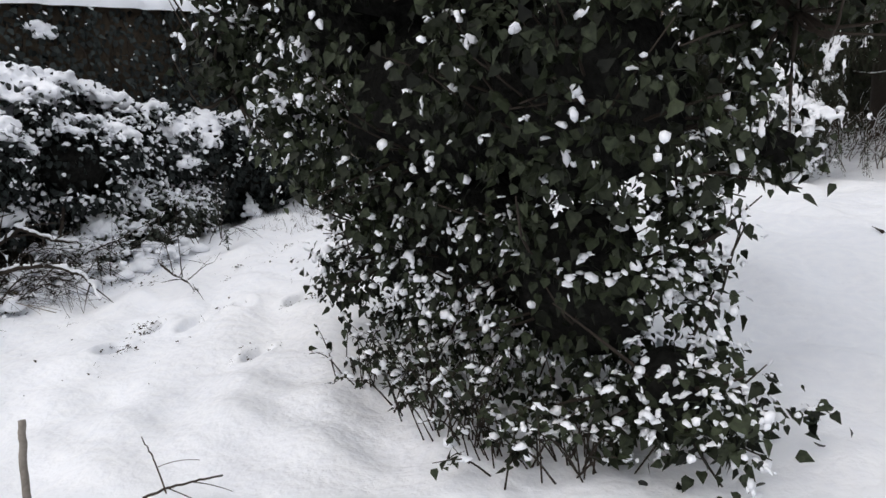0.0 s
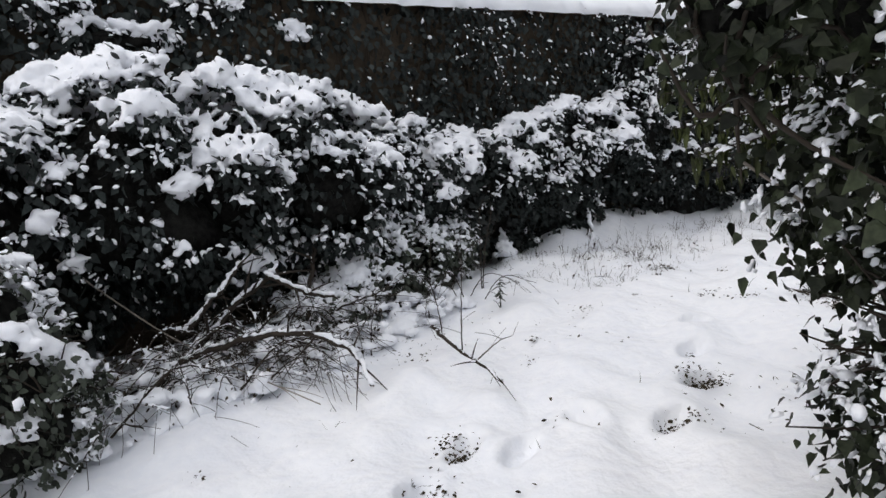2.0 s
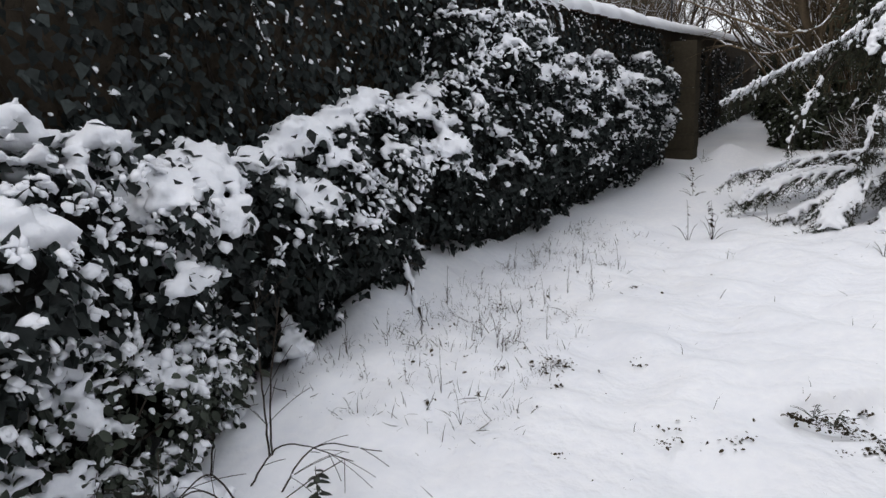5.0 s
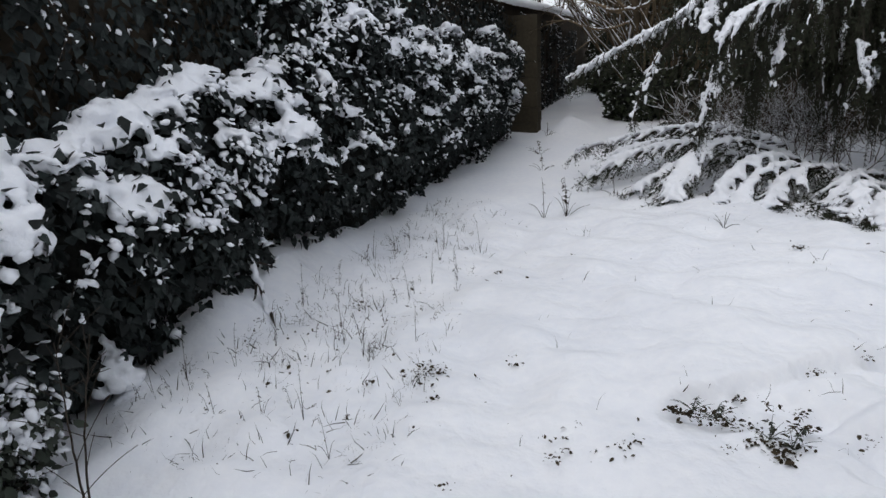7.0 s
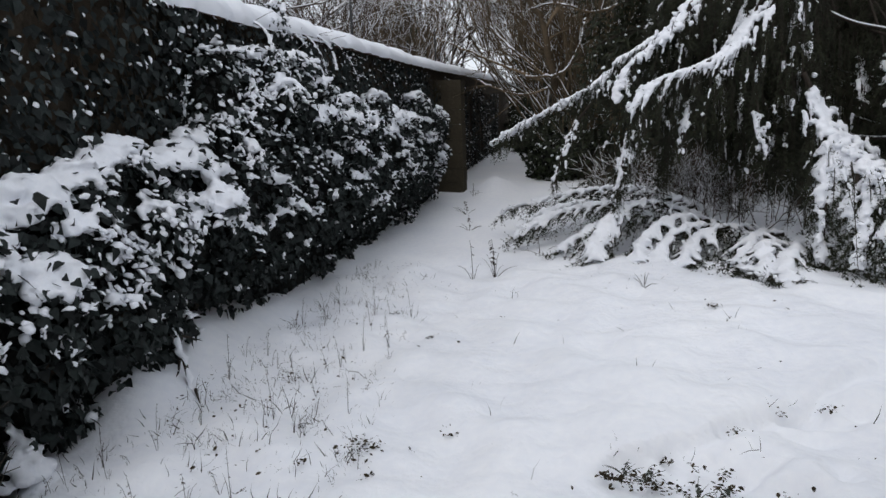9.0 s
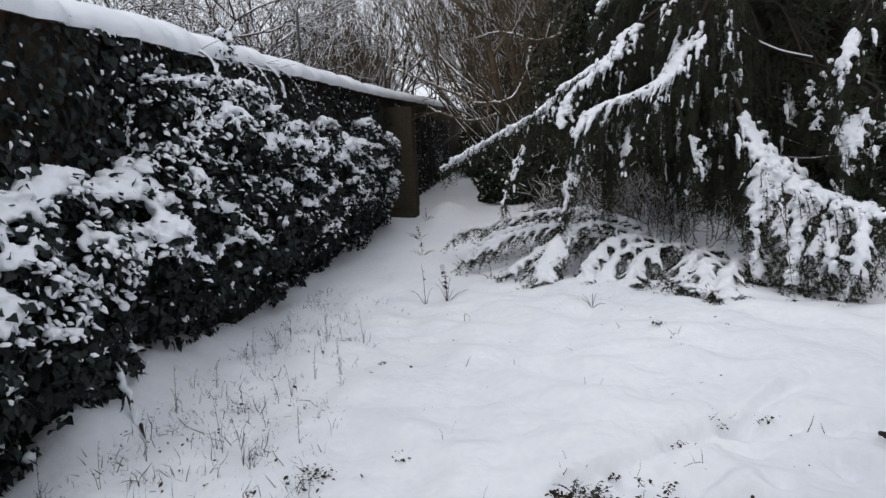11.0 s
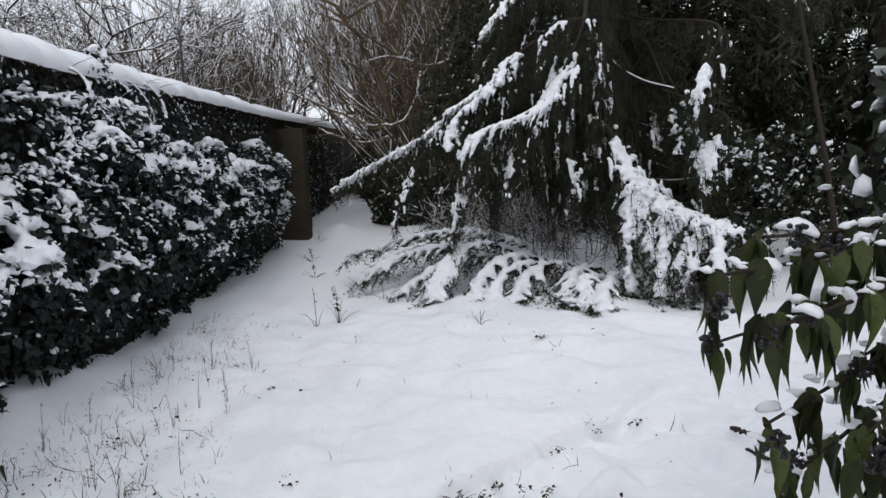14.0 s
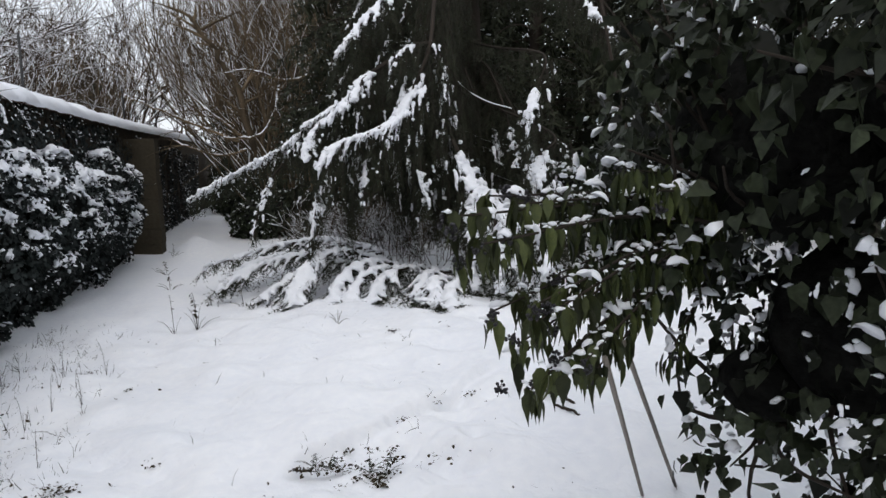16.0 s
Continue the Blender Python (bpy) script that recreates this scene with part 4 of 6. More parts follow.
conifer = thing("conifer", (12.9, 1.2, 0.2), "large conifer with snow-laden boughs sweeping to the ground", "tree", "conifers")
g = Geo()
g.tube(bent([(12.9, 1.15, -0.1), (12.85, 1.2, 2.5), (12.9, 1.2, 6.0), (12.9, 1.2, 13.0)], 20), np.linspace(0.3, 0.1, 20), 10)
part("trunk", g.mesh("trunk", BARK), conifer)
VEILS = [  # line, length, ridge, width, snow, bare share, limb, gap, taper
    ([(12.9, 1.2, 4.6), (12.1, 1.8, 4.0), (11.3, 2.6, 3.5), (10.70, 3.33, 3.02), (10.60, 3.48, 2.81), (10.70, 3.75, 2.58), (10.80, 4.10, 2.40), (10.90, 4.24, 2.23), (11.20, 4.68, 1.97), (11.50, 5.24, 1.71), (11.80, 5.82, 1.39)], 0.85, 0.072, 0.13, 0.85, 0.42, 0.035, 0.016, 0.72),
    ([(12.9, 1.2, 5.0), (11.8, 1.8, 4.5), (10.80, 2.32, 4.14), (10.30, 2.55, 3.38), (10.10, 2.77, 2.92), (10.00, 2.96, 2.60), (9.95, 3.13, 2.38), (9.90, 3.47, 2.20), (9.85, 3.92, 2.05), (9.80, 4.15, 1.77)], 1.15, 0.042, 0.14, 0.85, 0.5, 0.035, 0.015, 0.62),
    ([(10.70, 3.33, 3.02), (10.50, 3.56, 2.71), (10.40, 3.89, 2.45), (10.40, 4.13, 2.23), (10.30, 4.25, 1.86)], 0.5, 0.06, 0.15, 0.85, 0.0, 0.02, 0.02, 0.5),
    ([(10.90, 4.47, 1.92), (10.90, 4.70, 1.64), (10.85, 4.85, 1.28), (10.80, 4.97, 0.87)], 0.3, 0.022, 0.07, 0.85, 0.3, 0.015, 0.03, 0.4),
    ([(10.60, 3.73, 2.22), (10.60, 4.01, 1.61), (10.50, 4.16, 1.13), (10.50, 4.24, 0.71)], 0.4, 0.022, 0.11, 0.85, 0.3, 0.015, 0.022, 0.4),
    ([(10.00, 2.87, 2.28), (9.95, 2.83, 1.83), (9.90, 2.81, 1.51), (9.90, 2.78, 1.25)], 0.3, 0.028, 0.08, 0.85, 0.45, 0.015, 0.03, 0.4),
    ([(9.90, 3.47, 2.17), (9.85, 3.52, 1.86), (9.80, 3.59, 1.61), (9.80, 3.63, 1.39)], 0.3, 0.03, 0.09, 0.85, 0.3, 0.015, 0.03, 0.4),
    ([(10.30, 2.55, 3.38), (10.30, 2.37, 2.93), (10.20, 2.35, 2.47), (10.10, 2.35, 2.04)], 0.7, 0.018, 0.11, 0.3, 0.0, 0.02, 0.02, 0.2),
    ([(10.30, 2.55, 3.38), (10.20, 2.87, 3.31), (10.10, 3.06, 3.11), (10.10, 3.16, 2.93)], 0.5, 0.03, 0.11, 0.3, 0.3, 0.02, 0.025, 0.4),
    ([(10.80, 3.09, 2.77), (10.70, 3.19, 2.35), (10.70, 3.12, 2.00), (10.70, 3.02, 1.64)], 0.8, 0.016, 0.22, 0.42, 0.6, 0.02, 0.014, 0.2),
    ([(10.40, 2.70, 2.70), (10.40, 2.53, 2.16), (10.40, 2.46, 1.69), (10.40, 2.50, 1.28)], 0.7, 0.016, 0.22, 0.42, 0.6, 0.02, 0.014, 0.2),
    ([(10.10, 2.35, 2.10), (10.00, 2.25, 1.84), (9.90, 2.18, 1.64), (9.60, 2.03, 1.33), (9.30, 1.78, 1.11), (9.00, 1.47, 0.96), (8.90, 1.43, 0.88)], 0.95, 0.06, 0.22, 0.85, 0.12, 0.03, 0.014, 0.35),
    ([(12.9, 1.2, 3.9), (11.2, 1.3, 3.5), (9.60, 1.26, 3.12), (9.40, 1.45, 2.67), (9.30, 1.57, 2.40), (9.30, 1.62, 2.09)], 0.26, 0.03, 0.08, 0.55, 0.62, 0.02, 0.03, -0.5),
    ([(12.9, 1.2, 2.9), (11.2, 1.3, 2.6), (9.60, 1.14, 2.12), (9.40, 1.42, 1.85), (9.30, 1.51, 1.64), (9.30, 1.54, 1.29)], 0.28, 0.037, 0.09, 0.55, 0.62, 0.02, 0.025, -0.6),
    ([(10.90, 2.93, 2.70), (10.80, 2.89, 2.27), (10.80, 2.85, 1.92), (10.80, 2.82, 1.49)], 0.9, 0.016, 0.29, 0.3, 0.7, 0.02, 0.009, 0.1),
    ([(10.90, 2.57, 3.17), (10.80, 2.45, 2.67), (10.80, 2.28, 2.17), (10.80, 2.24, 1.75)], 0.9, 0.016, 0.29, 0.3, 0.7, 0.02, 0.009, 0.1),
    ([(11.20, 2.19, 2.92), (11.20, 1.97, 2.41), (11.20, 1.90, 1.89), (11.20, 1.93, 1.44)], 0.9, 0.016, 0.29, 0.3, 0.7, 0.02, 0.009, 0.1),
    ([(10.90, 3.51, 2.52), (10.90, 3.56, 2.16), (10.90, 3.60, 1.88), (10.90, 3.64, 1.59)], 0.9, 0.016, 0.29, 0.3, 0.7, 0.02, 0.009, 0.1),
    ([(11.40, 1.76, 3.23), (11.30, 1.60, 2.62), (11.30, 1.56, 2.02), (11.30, 1.56, 1.50)], 0.9, 0.016, 0.29, 0.3, 0.7, 0.02, 0.009, 0.1),
]
for n, (line, length, ridge, width, snow, bare, thick, gap, taper) in enumerate(VEILS):
    veil(conifer, line, 900 + 13 * n, length, ridge, width, snow, bare, thick, gap, taper, n == 11)
BOUGHS = [  # line, width, droop, snow, bare share, curtain
    ([(11.6, 3.1, 0.5), (12.0, 3.87, 0.70), (12.3, 4.7, 0.60), (12.8, 5.79, 0.28)], 0.45, 0.45, 1.0, 0.0, 0.0),
    ([(11.3, 3.2, 0.35), (11.4, 4.2, 0.55), (11.4, 5.0, 0.40), (11.5, 5.5, 0.12)], 0.5, 0.5, 1.0, 0.0, 0.0),
    ([(11.2, 3.1, 0.4), (10.7, 3.85, 0.66), (10.4, 4.35, 0.46), (10.0, 4.5, 0.10)], 0.5, 0.6, 1.0, 0.0, 0.0),
    ([(11.0, 2.9, 0.35), (10.4, 3.5, 0.52), (10.1, 3.9, 0.34), (9.8, 4.05, 0.08)], 0.45, 0.6, 1.0, 0.0, 0.0),
    ([(10.9, 2.5, 0.3), (10.2, 3.1, 0.42), (9.9, 3.45, 0.28), (9.6, 3.6, 0.08)], 0.4, 0.6, 1.0, 0.0, 0.0),
    ([(10.6, 2.3, 0.28), (9.9, 2.8, 0.38), (9.5, 3.0, 0.24), (9.2, 3.0, 0.08)], 0.4, 0.6, 1.0, 0.0, 0.0),
    ([(10.2, 2.2, 0.25), (9.4, 2.55, 0.33), (9.0, 2.75, 0.2), (8.75, 2.8, 0.08)], 0.35, 0.6, 1.0, 0.0, 0.0),
    ([(11.7, 3.6, 0.45), (12.0, 4.4, 0.52), (12.1, 5.0, 0.38), (12.2, 5.5, 0.12)], 0.5, 0.6, 0.95, 0.0, 0.0),
    ([(10.9, 3.4, 0.4), (10.9, 4.0, 0.5), (10.8, 4.5, 0.32), (10.6, 4.9, 0.08)], 0.5, 0.7, 0.95, 0.0, 0.0),
    ([(10.5, 2.9, 0.35), (10.2, 3.4, 0.45), (9.9, 3.75, 0.28), (9.7, 3.85, 0.08)], 0.5, 0.7, 0.95, 0.0, 0.0),
    ([(9.9, 2.5, 0.3), (9.5, 2.8, 0.36), (9.2, 2.9, 0.22), (8.95, 2.95, 0.08)], 0.45, 0.7, 0.95, 0.0, 0.0),
    ([(12.1, 1.5, 5.0), (11.4, 2.4, 4.6), (11.0, 3.2, 3.9), (11.0, 3.8, 3.2)], 0.5, 0.9, 0.8, 0.5, 0.5),
]
crest = bent([(9.85, 2.17, 1.58), (9.60, 2.03, 1.33), (9.30, 1.78, 1.11), (9.00, 1.47, 0.96)], 12)
rng = np.random.RandomState(78)
for n in range(11):  # fingers draped from the crest to the lawn
    a = crest[min(11, n + 1)]
    fall, out = a[2] * (0.55 + 0.4 * rng.rand()), 0.22 + 0.3 * rng.rand()
    BOUGHS.append(([tuple(a), tuple(a + [-0.4 * out, 0.25 * out, -0.22 * fall]), tuple(a + [-0.8 * out, 0.45 * out, -0.6 * fall]), tuple(a + [-out, 0.5 * out, -fall])], 0.22, 0.9, 0.8, 0.0, 0.0))
rng = np.random.RandomState(77)
for n in range(16):
    z, a = 3.2 + 4.0 * rng.rand(), radians(60 + 150 * rng.rand())
    run, drop = 1.6 + 1.6 * rng.rand(), 1.2 + 1.2 * rng.rand()
    c, s = math.cos(a) * run, math.sin(a) * run
    BOUGHS.append(([(12.9, 1.2, z), (12.8 + 0.4 * c, 1.2 + 0.4 * s, z - 0.1 * drop), (12.7 + 0.75 * c, 1.2 + 0.75 * s, z - 0.5 * drop), (12.6 + c, 1.2 + s, max(1.7, z - drop))], 0.45, 0.9, 0.6, 0.78, 0.55))
for n, (line, width, droop, snow, bare, curtain) in enumerate(BOUGHS):
    bough(conifer, line, 300 + 7 * n, width, droop, snow, bare, curtain)

for n, line in enumerate((
        [(11.80, 1.86, 3.30), (11.40, 1.82, 2.95), (11.20, 1.52, 2.71), (11.00, 1.17, 2.57)],
        [(11.80, 1.78, 2.37), (11.40, 1.76, 2.26), (11.20, 1.44, 2.09), (11.00, 1.15, 2.02)],
        [(11.80, 1.75, 2.29), (11.40, 1.60, 2.07), (11.30, 1.33, 1.96), (11.20, 1.06, 1.91)],
        [(11.80, 1.62, 1.77), (11.40, 1.48, 1.66), (11.20, 1.29, 1.56), (11.00, 1.18, 1.50)],
        [(11.60, 1.53, 1.41), (11.20, 1.48, 1.39), (11.00, 1.21, 1.35), (10.80, 0.97, 1.38)],
        [(11.60, 0.25, 1.20), (11.20, 0.20, 1.02), (11.00, 0.08, 0.90), (10.80, -0.11, 0.99)])):
    pts = bent(line, 20)
    g = Geo()
    g.tube(pts, np.linspace(0.035, 0.012, 20), 6)
    limb = part("dead_limb", g.mesh("dead_limb", BARK), conifer, "bare dead limb with a line of snow")
    g = Geo()
    g.tube(pts[5:] + [0, 0, 0.018], np.linspace(0.018, 0.010, 15), 5)
    part("snow_line", g.mesh("snow_line", SNOW), limb)


def spruce(x, y, h, r, seed, label, whorls=26, fronds=2700, big=1.0):
    """A tall dark conifer of the wood behind."""
    rng = np.random.RandomState(seed)
    z0 = float(ground_z(x, y))
    ob = thing("conifer", (x, y, z0), label, "tree", "conifers")
    g = Geo()
    g.tube([(x, y, z0 - 0.2), (x, y, z0 + h * 0.5), (x, y, z0 + h)], [0.22, 0.15, 0.03], 8)
    part("trunk", g.mesh("trunk", BARK), ob)
    g, roots, tips, sizes, sg = Geo(), [], [], [], Geo()
    for w in range(whorls * 5):
        z = z0 + 0.5 + (h - 0.8) * rng.rand() ** 1.25
        a, reach = rng.rand() * 6.283, r * (1.05 - (z - z0) / h) * (0.7 + 0.5 * rng.rand())
        d = np.array([math.cos(a), math.sin(a), 0])
        line = np.array([np.array([x, y, z]) + d * reach * t + [0, 0, 0.25 * math.sin(t * 2) - 0.75 * t * t * (0.5 + reach * 0.25)] for t in np.linspace(0, 1, 7)])
        g.tube(line, np.linspace(0.025, 0.006, 7), 3, False)
        for t in range(fronds // (whorls * 5)):
            u = 0.15 + 0.85 * rng.rand()
            i = min(int(u * 6), 5)
            c = line[i] * (1 - (u * 6 - i)) + line[i + 1] * (u * 6 - i)
            roots.append(c)
            sd = np.cross(d, [0, 0, 1]) * rng.choice([-1, 1])
            tips.append(sd * 0.5 + d * 0.3 + np.array([0, 0, -0.8]) + rng.normal(size=3) * 0.25)
            sizes.append(big * (0.45 + 0.55 * rng.rand()))
        if rng.rand() < 0.10:
            for t in np.linspace(3, 5.9, 9):
                c = line[int(t)] + (line[int(t) + 1] - line[int(t)]) * (t % 1)
                balls(sg, [c + [0, 0, 0.03] + rng.normal(size=3) * 0.03], [0.03 * (0.5 + rng.rand())], ICO1, 0.5, seed + w)
    part("boughs", g.mesh("boughs", BARK), ob, kind="stuff")
    roots, tips = np.array(roots), np.array(tips)
    part("fronds", scattered("fronds", FAR_FROND, roots, frames(tips, rng.normal(size=roots.shape) + [0, 0, 0.6]), np.array(sizes), NEEDLE, False), ob, kind="stuff")
    part("snow_cover", sg.mesh("snow_cover", SNOW), ob, "patches of snow on the boughs", kind="stuff")
    return ob


for n, (x, y, h, r) in enumerate(((14.2, -0.6, 9, 2.6), (13.2, -3.2, 9, 2.6), (16.5, 2.2, 12, 2.8), (11.5, -6.0, 9, 2.6), (18.5, -1.5, 12, 3.0), (19.5, 2.4, 11, 2.2), (8.5, -7.5, 9, 2.8), (22, 1.0, 13, 3.0), (15.5, -5.5, 12, 3.0), (4.0, -8.5, 10, 3.0), (24.0, -3.5, 13, 3.2),
                                   (27.5, 2.0, 13, 3.2), (15.0, 1.0, 10, 2.2), (20.5, -5.0, 13, 3.2), (17.0, -3.5, 12, 3.0), (16.0, 0.2, 11, 2.4), (30.0, 11.2, 6.5, 2.4), (34.0, 13.0, 6.0, 2.6), (38.0, 5.6, 9, 3.0), (33.0, 4.2, 9, 2.6), (45.0, 7.0, 9, 3.2))):
    spruce(x, y, h, r, 400 + n, "tall dark conifer in the wood, dusted with snow", fronds=2600 if n in (0, 1, 2, 12, 15) else 1200, big=1.0 if n in (0, 1, 2, 12, 15) else 1.5)


# ---- bare trees and thickets ----
def grow(g, sg, p, d, length, r, depth, rng, spread=0.55, rise=0.12, wob=0.14, fat=None, dust=0.8):
    n = 5 if depth > 1 else 3
    pts, q = [p], d / np.linalg.norm(d)
    for s in range(n):
        q = q + rng.normal(size=3) * wob + np.array([0, 0, rise * 0.3])
        q = q / np.linalg.norm(q)
        pts.append(pts[-1] + q * length / n)
    pts = np.array(pts)
    g.tube(pts, np.linspace(r, r * 0.55, n + 1), 6 if r > 0.05 else 3, False)
    if rng.rand() < (dust if depth > 0 else 0.5 * dust) and abs(q[2]) < 0.93:
        k = rng.randint(0, 2)
        w = max(0.007 if fat is None else fat, r * 0.75)
        sg.tube(pts[k:] + [0, 0, max(0.006, r * 0.8)], np.linspace(w, w * 0.7, n + 1 - k), 3, False)
    if depth == 0:
        return
    kids = rng.randint(3, 6) if depth > 1 else rng.randint(2, 5)
    for s in range(kids):
        i = rng.randint(n - 2, n + 1)
        e = q + rng.normal(size=3) * spread
        e[2] += rise
        grow(g, sg, pts[i], e, length * (0.55 + 0.25 * rng.rand()), r * 0.55, depth - 1, rng, spread, rise, wob, fat, dust)


def bare_tree(x, y, length, r, depth, seed, label, lean=(0, 0, 1), name="bare_tree", stems=1, spread=0.55, rise=0.12, group="bare trees", fat=None, dust=0.8, mat=TWIG):
    rng = np.random.RandomState(seed)
    z = float(ground_z(x, y))
    ob = thing(name, (x, y, z), label, "tree", group)
    g, sg = Geo(), Geo()
    for s in range(stems):
        d = np.array(lean, dtype=float) + (rng.normal(size=3) * [0.35, 0.35, 0.1] if stems > 1 else 0)
        g = Geo()
        grow(g, sg, np.array([x, y, z - 0.1]) + (rng.normal(size=3) * [0.25, 0.25, 0] if stems > 1 else 0), d, length * (0.8 + 0.4 * rng.rand()), r, depth, rng, spread, rise, fat=fat, dust=dust)
        part("branch", g.mesh("branch", mat), ob, kind="stuff" if name == "brush" else "")
    part("snow_cover", sg.mesh("snow_cover", SNOW), ob, "snow lining the upper side of the branches", kind="stuff")


for n, (x, y, h) in enumerate(((11.5, 12.5, 3.0), (15.5, 11.0, 3.2), (19.0, 13.5, 3.6), (22.5, 10.5, 3.6), (26.0, 13.0, 4.0), (28.0, 9.5, 3.6), (31.0, 12.0, 4.2), (24, 16, 4.2), (33, 8, 4.0), (17.5, 16.0, 4.0), (20.5, 10.0, 3.0), (24.5, 11.0, 3.4), (13.5, 15.0, 3.6), (18.0, 10.8, 3.2), (26.5, 10.2, 3.6), (29.5, 10.5, 3.8), (21.0, 12.2, 3.6), (36.0, 14.0, 4.6), (40.0, 10.0, 4.6), (30.0, 18.0, 4.6), (22.0, 20.0, 4.6))):
    bare_tree(x, y, h, 0.08, 5 if n < 3 else 4, 500 + n, "bare winter tree behind the wall, branches lined with snow")
for n, (x, y, h, stems) in enumerate(((21.8, 4.2, 3.2, 14), (22.8, 4.0, 3.8, 14), (24.5, 4.8, 4.2, 12), (20.5, 3.4, 3.4, 10), (26.0, 3.0, 4.4, 14), (28.0, 4.8, 4.4, 12), (25.5, 4.6, 3.8, 12), (28.5, 4.2, 4.2, 12), (24.0, 10.6, 2.8, 12), (27.0, 10.8, 3.0, 12), (31.0, 11.0, 3.2, 12))):
    bare_tree(x, y, h, 0.045, 3, 540 + n, "thicket of bare brown stems dusted with snow", name="bare_thicket", stems=stems, spread=0.32, rise=0.3, group="thickets", dust=0.8, fat=0.008, mat=BROWN_STEM)
for n, (x, y) in enumerate(((12.8, 3.2), (12.0, 2.6), (13.4, 4.0), (11.6, 2.0), (10.4, 1.2), (12.2, 3.6), (11.4, 3.0), (13.0, 2.2), (12.6, 4.4), (10.8, 1.6), (12.5, 3.0), (12.7, 3.6), (12.3, 2.9), (12.6, 3.3), (12.9, 3.8), (12.4, 4.0), (12.2, 3.2), (12.8, 2.7))):
    bare_tree(x, y, 0.45, 0.008, 2, 560 + n, "low twiggy brush poking through the snow", name="brush", stems=12, group="brush under the conifer", fat=0.004)

for n, lumps in enumerate(([(10.5, 0.45, 1.5, 0.4, 0.35, 0.3), (10.5, 0.0, 1.75, 0.35, 0.4, 0.25), (10.6, 0.2, 1.05, 0.3, 0.4, 0.28), (10.7, 0.3, 0.5, 0.25, 0.25, 0.4)],
                           [(10.4, -0.5, 1.35, 0.4, 0.45, 0.3), (10.4, -0.9, 0.95, 0.4, 0.4, 0.3), (10.3, -0.35, 0.85, 0.3, 0.35, 0.25), (10.5, -0.6, 0.4, 0.3, 0.3, 0.35)],
                           [(10.2, -1.5, 1.2, 0.5, 0.5, 0.5), (10.2, -1.4, 0.5, 0.4, 0.4, 0.45), (10.0, -2.1, 0.9, 0.5, 0.5, 0.6)])):
    shrub("wood_edge_shrub", "dark evergreen shrub at the wood's edge, leaves tipped with snow", "shrub", lumps, OVAL_LEAF, TREE_IVY, 0.10, 1500, 1.5, 580 + n, flecks=0.3, fleck_size=0.5, core=0.3, buds=24, bud=(0.08, 0.2), stems=50, wild=0.08, deep=0.06, group="shrubs at the wood's edge")
for n, (x, y, h) in enumerate(((21.2, 4.9, 1.2), (23.2, 4.9, 1.6), (26.5, 5.4, 1.7), (20.4, 4.2, 1.3), (32.0, 6.3, 2.0), (36.0, 6.6, 2.2))):
    shrub("dark_undergrowth", "dark evergreen undergrowth below the bare thicket", "undergrowth", [(x, y, h * 0.45, 1.0, 0.7, h * 0.55), (x + 0.6, y + 0.4, h * 0.35, 0.7, 0.6, h * 0.45), (x - 0.5, y - 0.4, h * 0.3, 0.6, 0.6, h * 0.4)], FAR_LEAF, TREE_IVY, 0.14, 1800, 1.75, 670 + n, flecks=0.12, fleck_size=0.4, core=0.75, buds=14, bud=(0.15, 0.3), group="undergrowth of the wood")
g = Geo()
pole = thing("sapling", (9.0, 0.10, 0.1), "slim straight young trunk at the wood's edge", "sapling", "saplings")
g.tube(bent([(9.0, 0.10, 0.0), (9.0, 0.30, 1.3), (9.0, 0.50, 2.3), (9.02, 0.72, 3.4), (9.05, 1.05, 5.2)], 24), np.linspace(0.035, 0.015, 24), 7)
part("trunk", g.mesh("trunk", BARK), pole)


